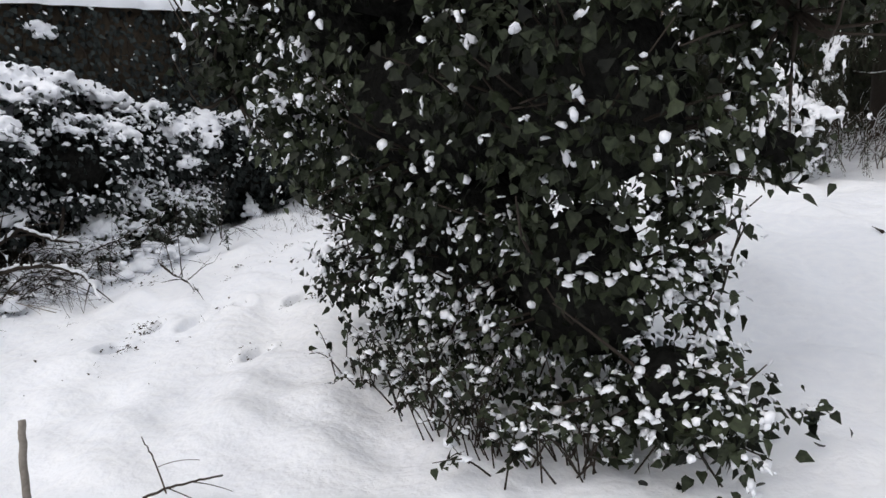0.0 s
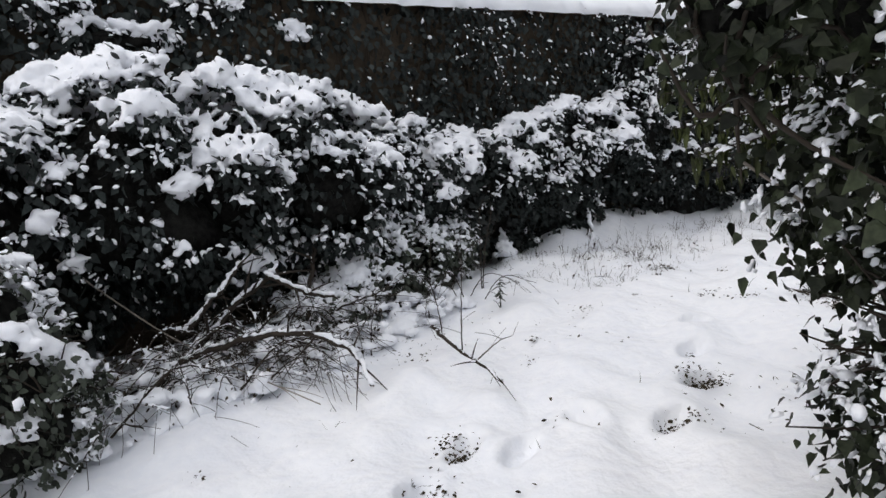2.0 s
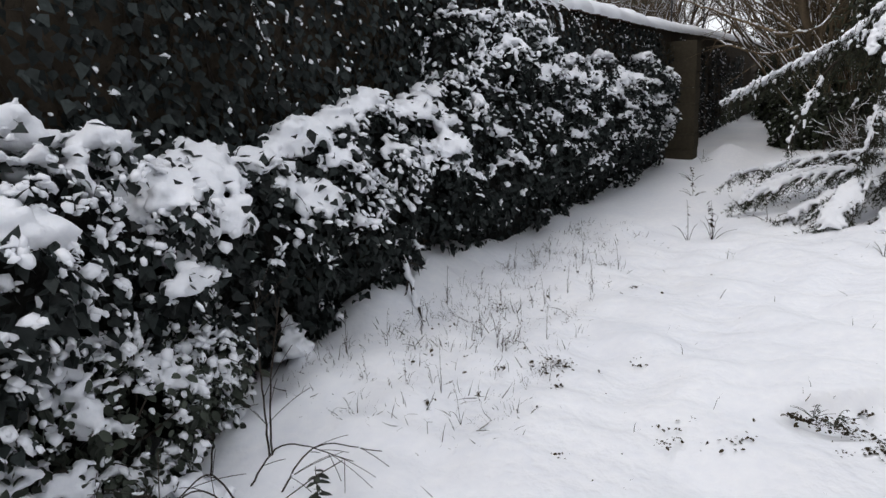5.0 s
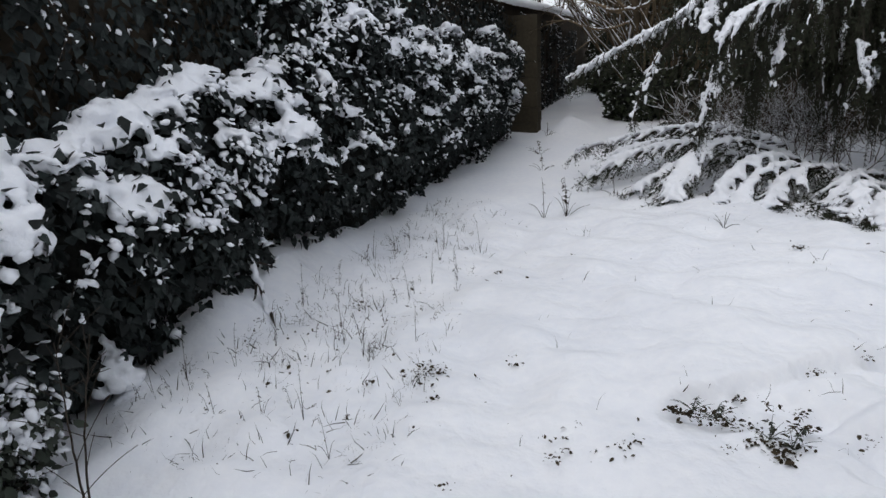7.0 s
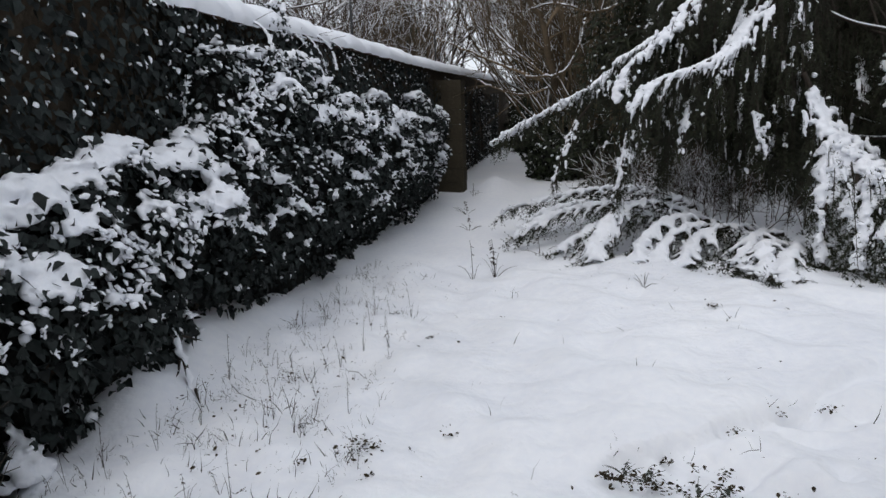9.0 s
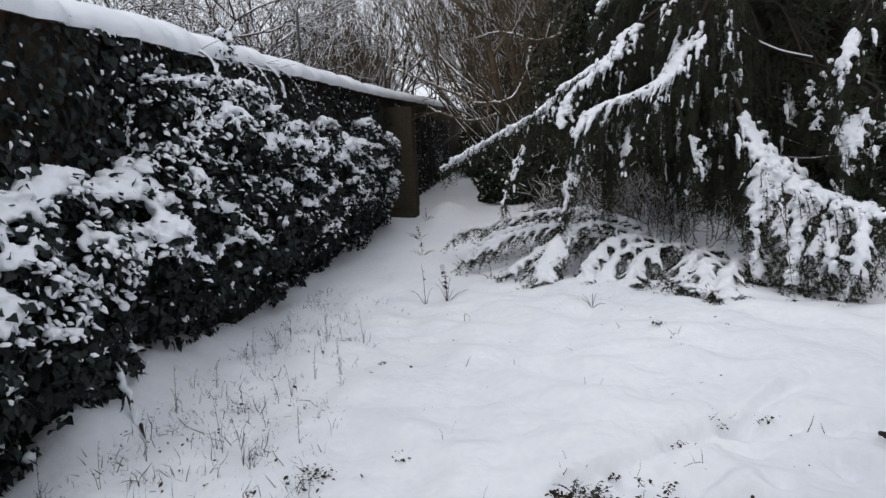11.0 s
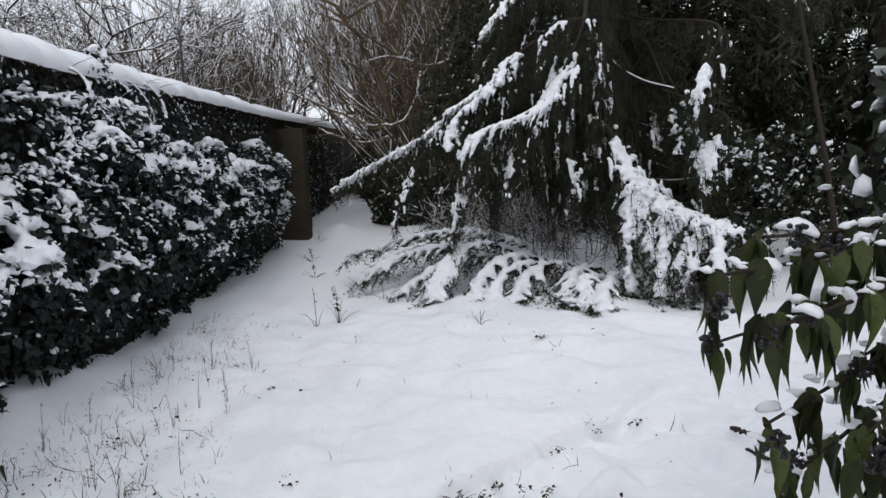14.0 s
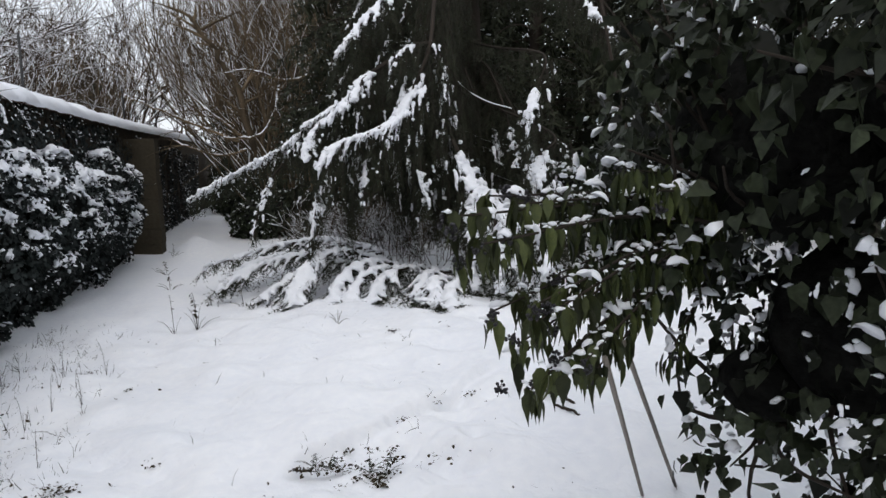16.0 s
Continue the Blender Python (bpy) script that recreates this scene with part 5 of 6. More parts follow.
# ---- fallen branches, canes and brushwood ----
def stick(name, label, category, line, r0, r1, mat, snow=0.0, side=0, seed=0, group="", thin=0.0, crook=0.35):
    """A branch lying or leaning: a bent tapered stem, side shoots, and snow along its back."""
    rng = np.random.RandomState(seed)
    pts = bent(line, 18)
    pts[1:-1] += rng.normal(size=(16, 3)) * r0 * crook
    ob = thing(name, tuple(pts[0]), label, category, group)
    g = Geo()
    g.tube(pts, np.linspace(r0, r1, 18), 7)
    part("stem", g.mesh("stem", mat), ob)
    g, sg = Geo(), Geo()
    for q in range(side):
        k = rng.randint(3, 18)
        e = pts[k] - pts[k - 1]
        e = e / np.linalg.norm(e) + rng.normal(size=3) * [0.8, 0.8, 0.5]
        e = e / np.linalg.norm(e)
        run = (0.12 + 0.3 * rng.rand()) * (1 + thin)
        shoot = np.array([pts[k] + e * run * u + [0, 0, -0.15 * run * u * u] for u in np.linspace(0, 1, 6)])
        shoot[:, 2] = np.maximum(shoot[:, 2], ground_z(shoot[:, 0], shoot[:, 1]) + 0.004)
        g.tube(shoot, np.linspace(r1 * 0.9, 0.0015, 6), 4)
        if snow and rng.rand() < 0.6:
            sg.tube(shoot[:5] + [0, 0, 0.006], np.linspace(0.008, 0.004, 5), 5)
    if side:
        part("side_shoots", g.mesh("side_shoots", mat), ob, kind="stuff")
    if snow:
        for q in range(18):
            if rng.rand() < 0.9:
                balls(sg, [pts[q] + [0, 0, np.linspace(r0, r1, 18)[q] + snow * 0.35] + rng.normal(size=3) * 0.004], [snow * (0.7 + 0.6 * rng.rand())], ICO1, 0.7, seed + q)
            if q < 17:
                mid = (pts[q] + pts[q + 1]) / 2
                balls(sg, [mid + [0, 0, r0 * 0.8 + snow * 0.3]], [snow * 0.9], ICO1, 0.7, seed + 40 + q)
        melted("snow_cover", sg, SNOW, ob, max(0.012, snow * 0.55), 2, "snow along the top")
    return ob


BR = "fallen branches"
stick("fallen_branch", "snow-topped fallen branch propped on the brushwood", "branch", [(0.98, 6.42, -0.02), (1.43, 6.72, 0.12), (1.76, 6.75, 0.34), (2.05, 6.75, 0.52)], 0.024, 0.016, BARK, 0.026, 9, 601, BR)
stick("fallen_branch", "forked snowy branch lying over the heap", "branch", [(1.35, 6.75, 0.2), (1.6, 6.7, 0.45), (1.85, 6.78, 0.62)], 0.018, 0.01, BARK, 0.022, 6, 611, BR)
stick("fallen_branch", "short snowy limb crossing the heap", "branch", [(1.95, 6.7, 0.5), (2.15, 6.55, 0.36), (2.35, 6.5, 0.30)], 0.018, 0.012, BARK, 0.024, 5, 612, BR)
stick("fallen_branch", "bowed fallen branch with a thick line of snow", "branch", [(1.30, 6.62, 0.06), (1.55, 6.42, 0.16), (1.80, 6.15, 0.22), (2.01, 5.92, 0.17), (2.12, 5.83, 0.06), (2.12, 5.66, -0.08)], 0.022, 0.009, BARK, 0.026, 9, 602, BR)
stick("fallen_branch", "dark bare stick lying half buried in snow", "branch", [(2.85, 6.0, 0.05), (2.72, 5.58, 0.03), (2.70, 5.28, -0.02), (2.70, 5.11, -0.08)], 0.014, 0.007, BARK, 0.016, 4, 603, BR)
stick("bamboo_cane", "long pale cane leaning out of the shrub", "cane", [(0.72, 6.95, 0.80), (1.03, 6.96, 0.45), (1.28, 6.72, 0.20), (1.54, 6.32, 0.02), (1.77, 5.66, -0.09)], 0.006, 0.004, PALE_CANE, 0.0, 2, 604, BR, crook=0.1)
stick("fallen_branch", "thin dry branch resting on the brushwood", "branch", [(2.40, 6.80, 0.08), (2.60, 6.64, 0.18), (2.85, 6.48, 0.28)], 0.010, 0.005, BARK, 0.012, 8, 605, BR)
stick("fallen_branch", "short forked twig on the snow", "branch", [(2.84, 5.5, -0.07), (2.99, 5.47, 0.02), (3.07, 5.4, 0.06)], 0.005, 0.002, BARK, 0.0, 4, 606, BR)
stick("fallen_branch", "dead branch slanting up into the bush", "branch", [(2.25, 6.75, 0.10), (2.42, 6.95, 0.45), (2.58, 7.10, 0.78)], 0.020, 0.016, BARK, 0.012, 4, 607, BR)
stick("fallen_branch", "dark crooked stick lying on the snow", "branch", [(5.86, 2.90, 0.13), (5.72, 2.86, 0.15), (5.57, 2.83, 0.13)], 0.014, 0.010, BARK, 0.0, 0, 608, BR)
stick("fallen_branch", "dark crooked stick half under snow", "branch", [(5.57, 2.96, 0.13), (5.46, 2.92, 0.14), (5.32, 2.87, 0.12)], 0.014, 0.010, BARK, 0.012, 0, 609, BR)
rng = np.random.RandomState(8)
for n in range(64):
    x = 0.6 + 2.0 * rng.rand()
    y = 6.1 + 0.33 * max(0.0, x - 1.6) + 0.65 * rng.rand()
    a, run = rng.rand() * 6.283, 0.25 + 0.45 * rng.rand()
    z = float(ground_z(x, y))
    stick("brushwood", "thin dry brushwood heaped in the snow", "branch", [(x, y, z + 0.02 + 0.1 * rng.rand()), (x + 0.5 * run * math.cos(a), y + 0.5 * run * math.sin(a), z + 0.08 + 0.25 * rng.rand()), (x + run * math.cos(a), min(7.2, y + run * math.sin(a)), z + 0.1 * rng.rand())], 0.0055, 0.002, BARK, 0.011 if n % 4 else 0.0, 8, 620 + n, "brushwood heap", 0.0)
for n in range(26):
    x = 0.5 + 2.2 * rng.rand()
    y = 6.15 + 0.25 * max(0.0, x - 1.6) + 0.6 * rng.rand()
    a, run = rng.rand() * 6.283, 0.35 + 0.5 * rng.rand()
    z = float(ground_z(x, y))
    stick("fallen_branch", "snow-topped branch on the brushwood heap", "branch", [(x, y, z + 0.02), (x + 0.5 * run * math.cos(a), y + 0.3 * run * math.sin(a), z + 0.12 + 0.25 * rng.rand()), (x + run * math.cos(a), min(7.1, y + 0.6 * run * math.sin(a)), z + 0.05 + 0.3 * rng.rand())], 0.008, 0.003, BARK, 0.011, 8, 800 + n, BR)
dry = thing("dead_leaves", (1.6, 6.5, 0.0), "curled dead leaves clinging to the brushwood", "leaves", kind="stuff")
q = np.stack([0.8 + 2.0 * rng.rand(450), 6.05 + 0.7 * rng.rand(450), np.zeros(450)], 1)
q[:, 1] += 0.25 * np.maximum(0.0, q[:, 0] - 1.6)
q[:, 2] = ground_z(q[:, 0], q[:, 1]) + 0.02 + 0.26 * rng.rand(450) ** 1.5
part("leaf_mass", scattered("leaf_mass", OVAL_LEAF, q, frames(rng.normal(size=q.shape) * 0.5 + [0, 0, -1], rng.normal(size=q.shape)), 0.014 + 0.022 * rng.rand(450), LITTER), dry, kind="stuff")
for n in range(16):
    x = 2.2 + 1.3 * rng.rand()
    y = 6.9 + 0.3 * (x - 2.2) + 0.35 * rng.rand()
    a, run = rng.rand() * 6.283, 0.25 + 0.3 * rng.rand()
    z = float(ground_z(x, y))
    stick("brushwood", "thin snowy twigs on the snow below the bush", "branch", [(x, y, z + 0.01), (x + 0.5 * run * math.cos(a), y + 0.2 * run * math.sin(a), z + 0.08 + 0.14 * rng.rand()), (x + run * math.cos(a), min(7.6, y + 0.4 * run * math.sin(a)), z + 0.03 + 0.15 * rng.rand())], 0.007, 0.003, BARK, 0.012, 4, 850 + n, "brushwood heap")
heap = thing("snow_heap", (1.7, 6.4, 0.0), "uneven clumps of snow caught in the brushwood", "snow heap", kind="stuff")
g = Geo()
for n in range(460):
    x = 0.1 + 3.6 * rng.rand()
    y = 6.05 + 0.25 * max(0.0, x - 1.6) + 0.75 * rng.rand()
    balls(g, [(x, y, float(ground_z(x, y)) + 0.03 + 0.14 * rng.rand() ** 2)], [0.03 + 0.07 * rng.rand() ** 2], ICO1, 0.6, n)
melted("clump", g, SNOW, heap, 0.018, 1)
for n, (x, y, lx, ly, h) in enumerate(((2.95, 5.80, 0.05, 0.0, 0.75), (3.05, 6.15, -0.05, 0.05, 0.5), (2.5, 6.3, 0.1, 0.0, 0.5), (4.08, 6.88, 0.08, 0.07, 0.80), (4.08, 6.87, 0.22, 0.05, 0.78))):
    z = float(ground_z(x, y)) - 0.03
    stick("sapling", "thin bare sapling standing in the snow", "sapling", [(x, y, z), (x + 0.3 * lx, y + 0.3 * ly, z + h * 0.5), (x + lx, y + ly, z + h)], 0.006, 0.002, BARK, 0.0, 9, 650 + n, "saplings")
stick("stake", "weathered split stake standing in the lawn", "stake", [(0.545, 2.83, -0.3), (0.575, 2.83, 0.05), (0.605, 2.83, 0.26)], 0.016, 0.014, PALE_CANE, 0.0, 0, 660, crook=0.08)
stick("fallen_branch", "dry twig sticking up from the snow", "branch", [(0.985, 2.557, -0.17), (0.955, 2.557, 0.01), (0.926, 2.557, 0.12)], 0.004, 0.002, TWIG, 0.0, 1, 661, BR)
stick("fallen_branch", "short broken branch on the snow", "branch", [(0.88, 2.54, -0.13), (1.02, 2.46, -0.11), (1.14, 2.36, -0.10)], 0.006, 0.004, BARK, 0.0, 2, 662, BR)
stick("fallen_branch", "dark stick lying on the far snow", "branch", [(5.70, 0.63, -0.04), (5.98, 0.49, -0.01), (6.4, 0.3, -0.03)], 0.025, 0.018, BARK, 0.014, 2, 664, BR)
for n, (foot, top) in enumerate((((4.55, 2.94, 0.0), (3.13, 3.92, 1.22)), ((4.57, 2.73, 0.0), (3.25, 3.80, 1.22)))):
    mid = [(a + b) / 2 for a, b in zip(foot, top)]
    stick("bamboo_cane", "pale cane leaning against the leafy branch", "cane", [(foot[0], foot[1], float(ground_z(foot[0], foot[1])) - 0.03), mid, top], 0.009, 0.008, PALE_CANE, 0.0, 0, 670 + n, "leaning canes", crook=0.03)


stick("fallen_branch", "snow-covered root arching out of the bank", "branch", [(6.72, 7.86, 0.45), (6.56, 7.72, 0.38), (6.44, 7.56, 0.22), (6.30, 7.38, -0.08)], 0.025, 0.015, BARK, 0.03, 3, 663, BR)


# ---- branches leaning out of the thicket ----
stick("thicket_branch", "thick brown limb slanting up through the thicket, snow on its back", "branch", [(19.50, 5.03, 2.39), (19.50, 5.35, 3.93), (19.50, 5.75, 4.75), (19.50, 6.39, 5.73)], 0.09, 0.05, BROWN_STEM, 0.03, 12, 880, "thicket branches", 3.0)
stick("thicket_branch", "snow-lined branch arching out over the wall", "branch", [(19.00, 5.37, 2.60), (19.00, 6.36, 3.02), (19.00, 7.04, 3.33), (19.00, 7.90, 3.73)], 0.035, 0.012, BROWN_STEM, 0.035, 12, 881, "thicket branches", 3.0)
stick("thicket_branch", "snow-lined branch arching down beside the wall", "branch", [(18.50, 5.69, 2.66), (18.50, 4.87, 2.72), (18.50, 4.51, 3.26), (18.50, 4.33, 3.90)], 0.03, 0.012, BROWN_STEM, 0.035, 12, 882, "thicket branches", 3.0)
stick("thicket_branch", "snow-lined branch slanting over the wall", "branch", [(19.00, 5.22, 2.66), (19.00, 5.83, 3.17), (19.00, 6.17, 3.46), (19.00, 6.57, 3.89)], 0.03, 0.012, BROWN_STEM, 0.03, 12, 883, "thicket branches", 3.0)
stick("thicket_branch", "long drooping branch with a line of snow", "branch", [(17.50, 3.57, 4.03), (17.50, 4.25, 3.89), (17.50, 4.94, 4.11), (17.50, 5.57, 4.02)], 0.028, 0.01, BROWN_STEM, 0.03, 12, 884, "thicket branches", 3.0)
stick("thicket_branch", "bare branch drooping beside the wall", "branch", [(18.50, 5.22, 2.37), (18.50, 5.84, 2.26), (18.50, 6.52, 2.47), (18.50, 6.86, 2.65)], 0.025, 0.01, BROWN_STEM, 0.025, 12, 885, "thicket branches", 3.0)


# ---- stone at the foot of the bank ----
def stone(x, y, z, r, seed, label):
    v = ICO3[0] * (1 + 0.16 * noise3(ICO3[0], 2.2, seed))[:, None] * [r * 1.2, r * 0.9, r * 0.8] + [x, y, z]
    ob = thing("stone", (x, y, z - 0.1), label, "stone")
    part("rock", np_mesh("rock", v, ICO3[1], STONE), ob)
    g = Geo()
    rr = np.random.RandomState(seed)
    up = v[(ICO3[0][:, 2] > -0.15)]
    balls(g, up[rr.choice(len(up), 70)] + [0, 0, 0.01], 0.03 + 0.03 * rr.rand(70), ICO1, 0.7, seed)
    melted("snow_cover", g, SNOW, ob, 0.012, 5, "cap of snow")


stone(5.05, 7.46, -0.07, 0.085, 3, "grey stone under a pointed heap of snow beside the bank")
mound = thing("snow_heap", (5.05, 7.53, 0.0), "pointed heap of snow slid from the bank", "snow heap")
g = Geo()
rr = np.random.RandomState(14)
for q in range(120):
    u = rr.rand() ** 1.4
    balls(g, [(5.03 + rr.normal() * 0.05 * (1.1 - u), 7.53 + 0.10 * u + rr.normal() * 0.04 * (1.1 - u), 0.04 + 0.30 * u)], [0.045 * (1.15 - u)], ICO1, 0.8, q)
melted("snow", g, SNOW, mound, 0.012, 3)


# ---- weeds, grass and litter ----
def weed(x, y, h, seed, label, shoots=6, leaves=8, mat=BARK, flat=0.0, group="weeds", leaf=0.03, thin=0.004):
    rng = np.random.RandomState(seed)
    z = float(ground_z(x, y)) - 0.03
    ob = thing("weed", (x, y, z), label, "weed", group)
    ends = []
    for q in range(shoots):
        a = rng.rand() * 6.283
        out = (flat if q else 0.05) * (0.6 + 0.6 * rng.rand())
        hh = h * (1 if q == 0 else 0.25 + 0.35 * rng.rand())
        tip = np.array([x + out * math.cos(a), y + out * math.sin(a), z + hh])
        g = Geo()
        g.tube(bent([(x, y, z), ((x + tip[0]) / 2, (y + tip[1]) / 2, z + hh * 0.75), tip], 8), np.linspace(thin, thin * 0.4, 8), 4)
        ends.append(tip)
        part("stem" if q == 0 else "shoot", g.mesh("stem", mat), ob)
    if leaves:
        p = np.array([ends[0] * t + np.array([x, y, z]) * (1 - t) for t in 0.35 + 0.65 * rng.rand(leaves)])
        d = rng.normal(size=p.shape)
        d[:, 2] = -0.3
        part("leaves", scattered("leaves", OVAL_LEAF, p, frames(d, np.array([0, 0, 1.0]) + d * 0.3), leaf * (1 + 1.25 * rng.rand(leaves)), LITTER if mat is BARK else GREY_LEAF), ob, kind="stuff")


weed(9.74, 5.88, 0.50, 701, "dry upright weed stem in the snow", 4, 3, flat=0.18)
weed(9.86, 5.64, 0.48, 702, "dark seeded weed with arching side shoots", 7, 26, flat=0.24)
weed(8.85, 4.07, 0.16, 703, "forked twig sprouting from the snow", 5, 0, flat=0.28)
weed(11.0, 5.15, 0.35, 704, "thin dry weed in the snow", 4, 2, flat=0.3)
weed(3.84, 6.36, 0.30, 705, "small leafy sprig standing in the snow", 4, 22, GREY_LEAF, flat=0.06)
weed(13.2, 6.4, 0.3, 706, "dark low weed by the wall", 7, 10, flat=0.25)
weed(15.0, 6.7, 0.3, 707, "dark low weed by the wall", 7, 10, flat=0.25)
weed(17.5, 6.9, 0.35, 708, "dark low weed by the wall", 8, 12, flat=0.3)
rng = np.random.RandomState(19)
for n in range(64):
    weed(4.7 + 3.8 * rng.rand(), 7.40 - 1.25 * rng.rand() ** 1.3, 0.12 + 0.24 * rng.rand() ** 1.5, 730 + n, "small dry seeded stalk in the snow", 3, 10, flat=0.05, group="seeded stalks", leaf=0.006, thin=0.0017)
for n in range(12):
    x, y, a, run = 3.0 + 0.9 * rng.rand(), 6.55 + 0.6 * rng.rand(), rng.rand() * 6.283, 0.25 + 0.35 * rng.rand()
    z, h = float(ground_z(x, y)) - 0.02, 0.15 + 0.35 * rng.rand()
    stick("bramble", "thin dark bramble arching out of the snow", "bramble", [(x, y, z), (x + 0.4 * run * math.cos(a), y + 0.4 * run * math.sin(a), z + h), (x + run * math.cos(a), min(7.3, y + run * math.sin(a)), z + h * 0.75)], 0.005, 0.002, BARK, 0.007 if n % 3 == 0 else 0.0, 6, 760 + n, "brambles", -0.3)
for n, (x, y) in enumerate(((5.42, 4.56), (5.36, 4.47), (5.20, 4.26), (5.14, 4.18))):
    weed(x, y, 0.10, 790 + n, "small green tuft showing through trodden snow", 9, 14, GREY_LEAF, flat=0.09, group="green tufts", leaf=0.012, thin=0.002)

rng = np.random.RandomState(9)
blade = (np.array([(-0.024, 0, 0), (0.024, 0, 0), (-0.018, 0.5, -0.05), (0.018, 0.5, -0.05), (0, 0.95, -0.3)]), np.array([(0, 1, 3), (0, 3, 2), (2, 3, 4)]))
P = []
for n in range(430):
    x = 4.5 + 6.0 * rng.rand() ** 1.2
    y = 7.35 - 1.3 * rng.rand() ** 1.3 * (1.15 - (x - 5) * 0.1)
    P += [(x + rng.normal() * 0.05, y + rng.normal() * 0.05) for _ in range(rng.randint(2, 9))]
for n in range(110):
    x, y = 1.5 + 8 * rng.rand(), 3.2 + 3.6 * rng.rand()
    P += [(x + rng.normal() * 0.03, y + rng.normal() * 0.03) for _ in range(rng.randint(1, 4))]
P = np.array(P)
P = np.concatenate([P, ground_z(P[:, 0], P[:, 1])[:, None] - 0.01], 1)
d = rng.normal(size=P.shape) * 0.6 + [0, 0, 0.8]
grass = new("grass", scattered("grass", blade, P, frames(d, rng.normal(size=P.shape)), 0.03 + 0.10 * rng.rand(len(P)) ** 2, GRASS, False))
tagged(grass, "sparse dead grass blades poking through the snow", "grass", kind="stuff")

P = []
SPOTS = [(5.42, 4.62, 0.08, 40), (5.40, 4.50, 0.12, 60), (5.36, 4.42, 0.10, 30), (5.60, 4.34, 0.04, 14), (5.23, 4.29, 0.10, 60), (5.15, 4.20, 0.09, 40), (5.06, 4.22, 0.05, 22), (5.30, 4.10, 0.07, 34), (5.43, 4.08, 0.05, 16), (5.90, 3.92, 0.05, 12), (5.74, 4.00, 0.06, 10), (5.50, 4.19, 0.05, 8), (6.18, 3.36, 0.08, 16), (6.12, 3.64, 0.05, 8),
         (6.44, 5.50, 0.08, 10), (5.82, 5.49, 0.05, 6), (7.68, 5.98, 0.04, 10), (4.98, 5.12, 0.03, 5), (5.07, 5.21, 0.04, 4), (5.21, 5.10, 0.06, 4), (5.02, 4.85, 0.08, 10), (7.95, 3.62, 0.07, 12), (5.10, 4.45, 0.05, 6), (5.19, 3.87, 0.10, 12), (5.44, 5.93, 0.08, 8), (8.39, 6.47, 0.04, 8),
         (4.08, 5.56, 0.25, 26), (3.6, 5.3, 0.25, 16), (3.3, 5.0, 0.3, 20), (3.0, 4.7, 0.3, 14), (1.0, 5.5, 0.06, 6), (2.2, 3.6, 0.12, 26), (5.61, 5.97, 0.12, 60), (5.37, 6.23, 0.03, 8), (6.54, 5.54, 0.06, 10), (5.29, 5.82, 0.06, 8), (5.08, 6.41, 0.02, 4), (5.07, 5.13, 0.02, 4), (4.91, 5.17, 0.04, 10), (5.09, 4.81, 0.04, 5), (5.90, 5.52, 0.03, 4), (5.59, 5.67, 0.02, 3), (7.99, 3.61, 0.05, 10), (7.86, 3.08, 0.02, 3), (5.18, 6.89, 0.05, 10), (5.61, 7.27, 0.06, 14), (4.84, 6.41, 0.03, 4), (5.03, 6.20, 0.02, 3),
         (4.19, 5.65, 0.08, 14), (4.59, 5.58, 0.09, 10), (3.41, 5.53, 0.07, 16), (3.48, 5.38, 0.10, 16), (3.11, 5.27, 0.07, 8), (3.70, 5.00, 0.03, 4), (3.90, 4.63, 0.03, 5), (3.23, 4.52, 0.08, 12), (3.08, 5.08, 0.03, 3), (3.18, 4.68, 0.03, 3)]
for fx, fy, turn in FOOTPRINTS[:5]:
    SPOTS.append((fx, fy, 0.14, 150))
for x, y, r, n in SPOTS:
    P.append(np.array([x, y]) + rng.normal(size=(n * 2, 2)) * r * 0.5)
P.append(np.stack([1.0 + 9 * rng.rand(240), 2.8 + 4.2 * rng.rand(240)], 1))
P.append(np.stack([5.1 + 3.2 * rng.rand(260), 7.4 - 1.1 * rng.rand(260) ** 1.3], 1))
P.append(np.array([2.68, 5.92]) + rng.normal(size=(40, 2)) * 0.09)
P.append(np.stack([1.0 + 2.6 * rng.rand(300), 5.9 + 1.1 * rng.rand(300)], 1))
P.append(np.stack([2.6 + 1.2 * rng.rand(60), 3.4 + 0.8 * rng.rand(60)], 1))
P = np.concatenate(P)
low = np.zeros(len(P))
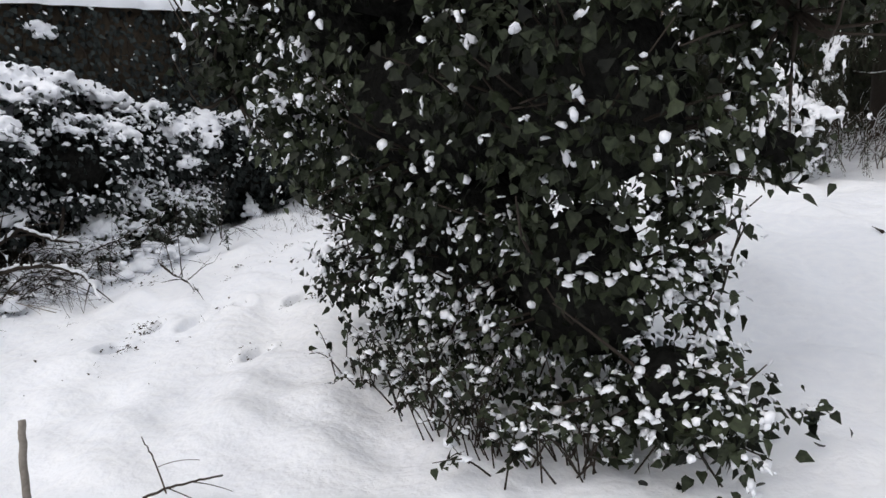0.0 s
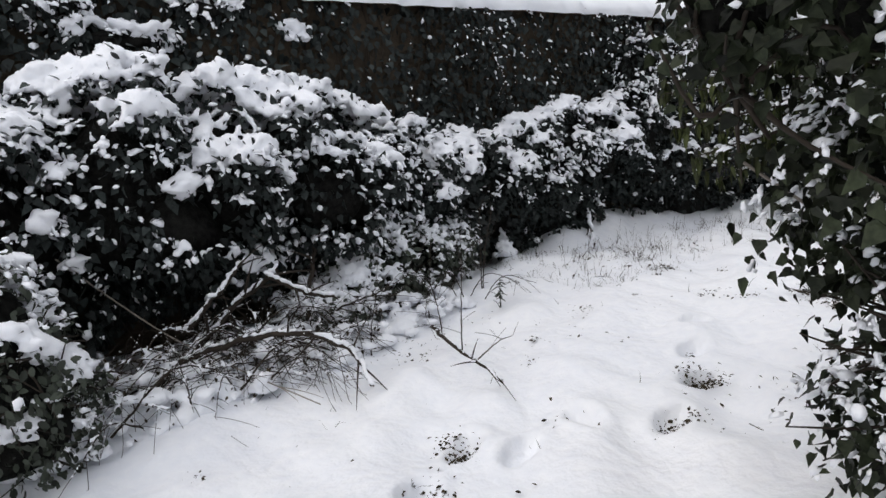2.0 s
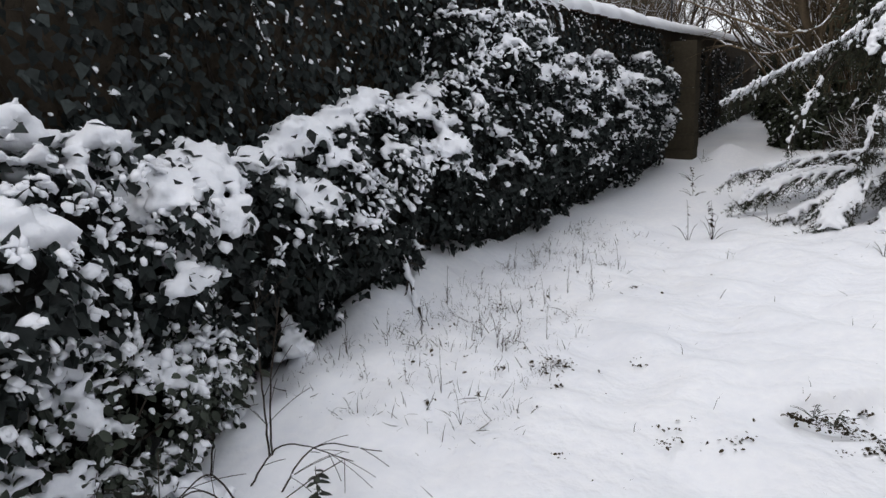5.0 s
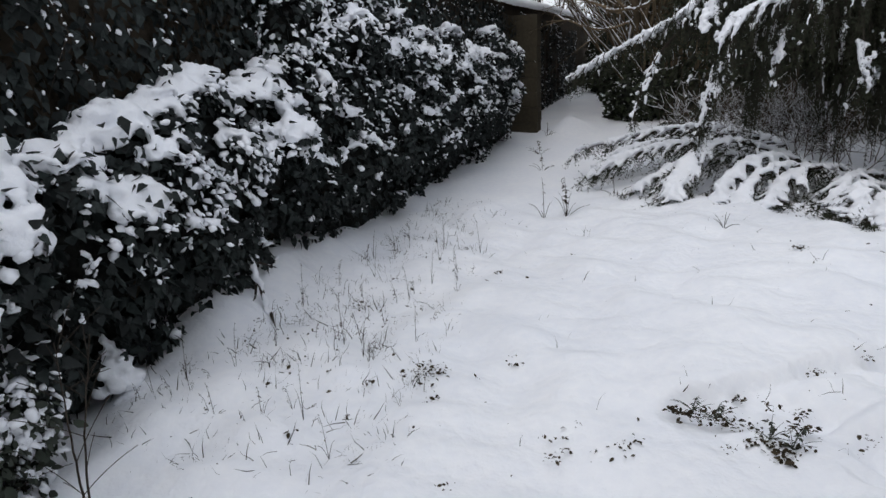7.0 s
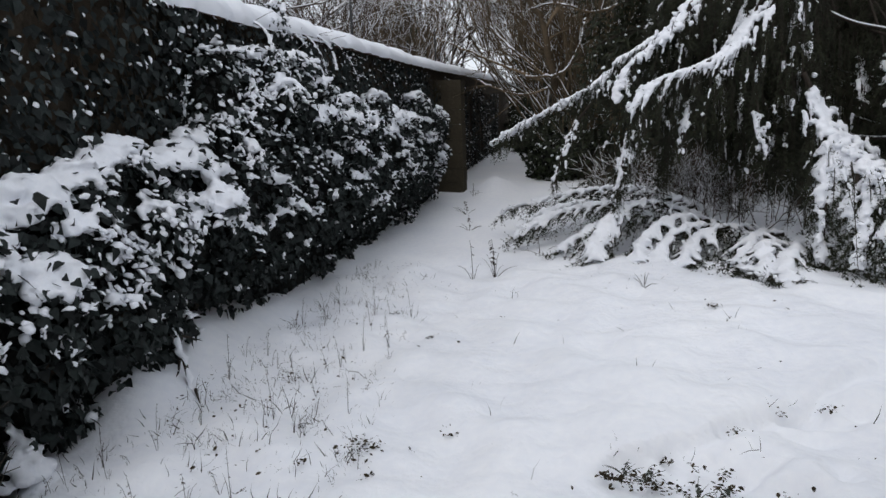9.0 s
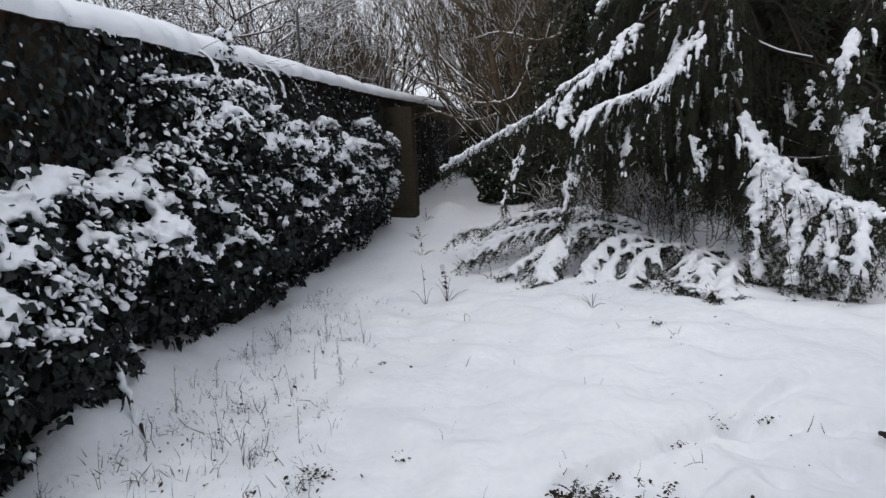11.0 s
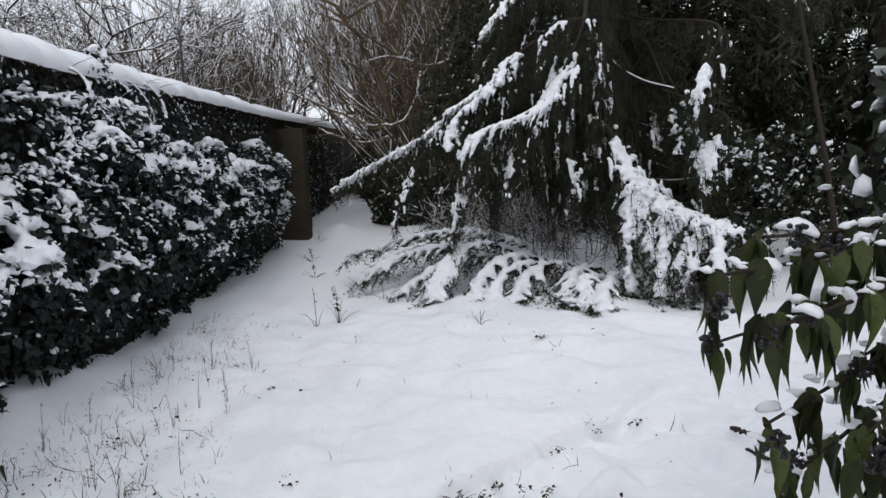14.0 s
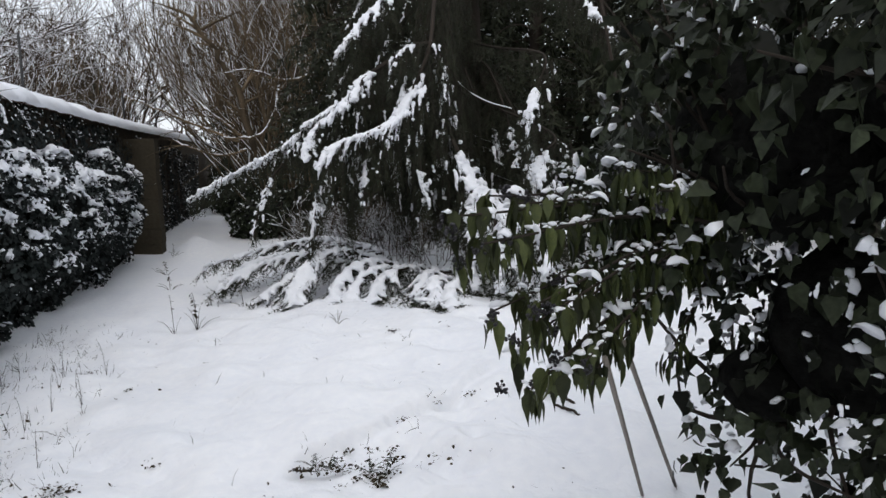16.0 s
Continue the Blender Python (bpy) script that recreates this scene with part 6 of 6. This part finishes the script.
for fx, fy, turn in FOOTPRINTS:
    c, s = math.cos(turn), math.sin(turn)
    u, v = (P[:, 0] - fx) * c + (P[:, 1] - fy) * s, -(P[:, 0] - fx) * s + (P[:, 1] - fy) * c
    low -= 0.075 * np.exp(-((u / 0.13) ** 2 + (v / 0.075) ** 2) ** 3)
low -= 0.055 * trodden(P[:, 0], P[:, 1])
P = np.concatenate([P, (ground_z(P[:, 0], P[:, 1]) + low + 0.012)[:, None]], 1)
litter = new("leaf_litter", scattered("leaf_litter", OVAL_LEAF, P, frames(rng.normal(size=P.shape) * [1, 1, 0.3], rng.normal(size=P.shape) * 0.5 + [0, 0, 1]), 0.008 + 0.026 * rng.rand(len(P)) ** 2.2, LITTER))
tagged(litter, "dark dead leaves and crumbs of soil on the snow", "leaf litter", kind="stuff")


# ---- snowy shoots hanging over the wall top ----
for n, line in enumerate((
        [(9.45, 8.0, 2.72), (9.50, 7.80, 2.76), (9.65, 7.66, 2.60), (9.78, 7.62, 2.40)],
        [(9.74, 8.0, 2.72), (9.80, 7.78, 2.78), (9.95, 7.64, 2.58), (10.12, 7.62, 2.30)],
        [(10.75, 8.0, 2.74), (10.80, 7.80, 2.80), (11.05, 7.66, 2.62), (11.35, 7.62, 2.32)],
        [(10.3, 8.0, 2.74), (10.3, 7.78, 2.80), (10.42, 7.64, 2.62), (10.45, 7.62, 2.42)],
        [(8.63, 8.0, 2.70), (8.63, 7.80, 2.75), (8.62, 7.66, 2.62), (8.59, 7.62, 2.46)],
        [(5.1, 7.9, 2.45), (5.14, 7.80, 2.44), (5.20, 7.76, 2.14), (5.34, 7.74, 1.86)])):
    stick("hanging_shoot", "snow-caked shoot hanging over the wall", "shoot", line, 0.009, 0.004, BARK, 0.013 if n == 5 else 0.021, 5, 720 + n, "hanging shoots")
shrub("coping_ivy", "small tuft of ivy growing over the coping", "ivy", [(9.25, 7.86, 2.86, 0.16, 0.10, 0.16), (9.4, 7.82, 2.74, 0.14, 0.08, 0.10)], PLAIN_LEAF, IVY, 0.06, 260, 1.3, 97, flecks=0.5, fleck_size=0.5, core=0.3, buds=8, bud=(0.04, 0.09))
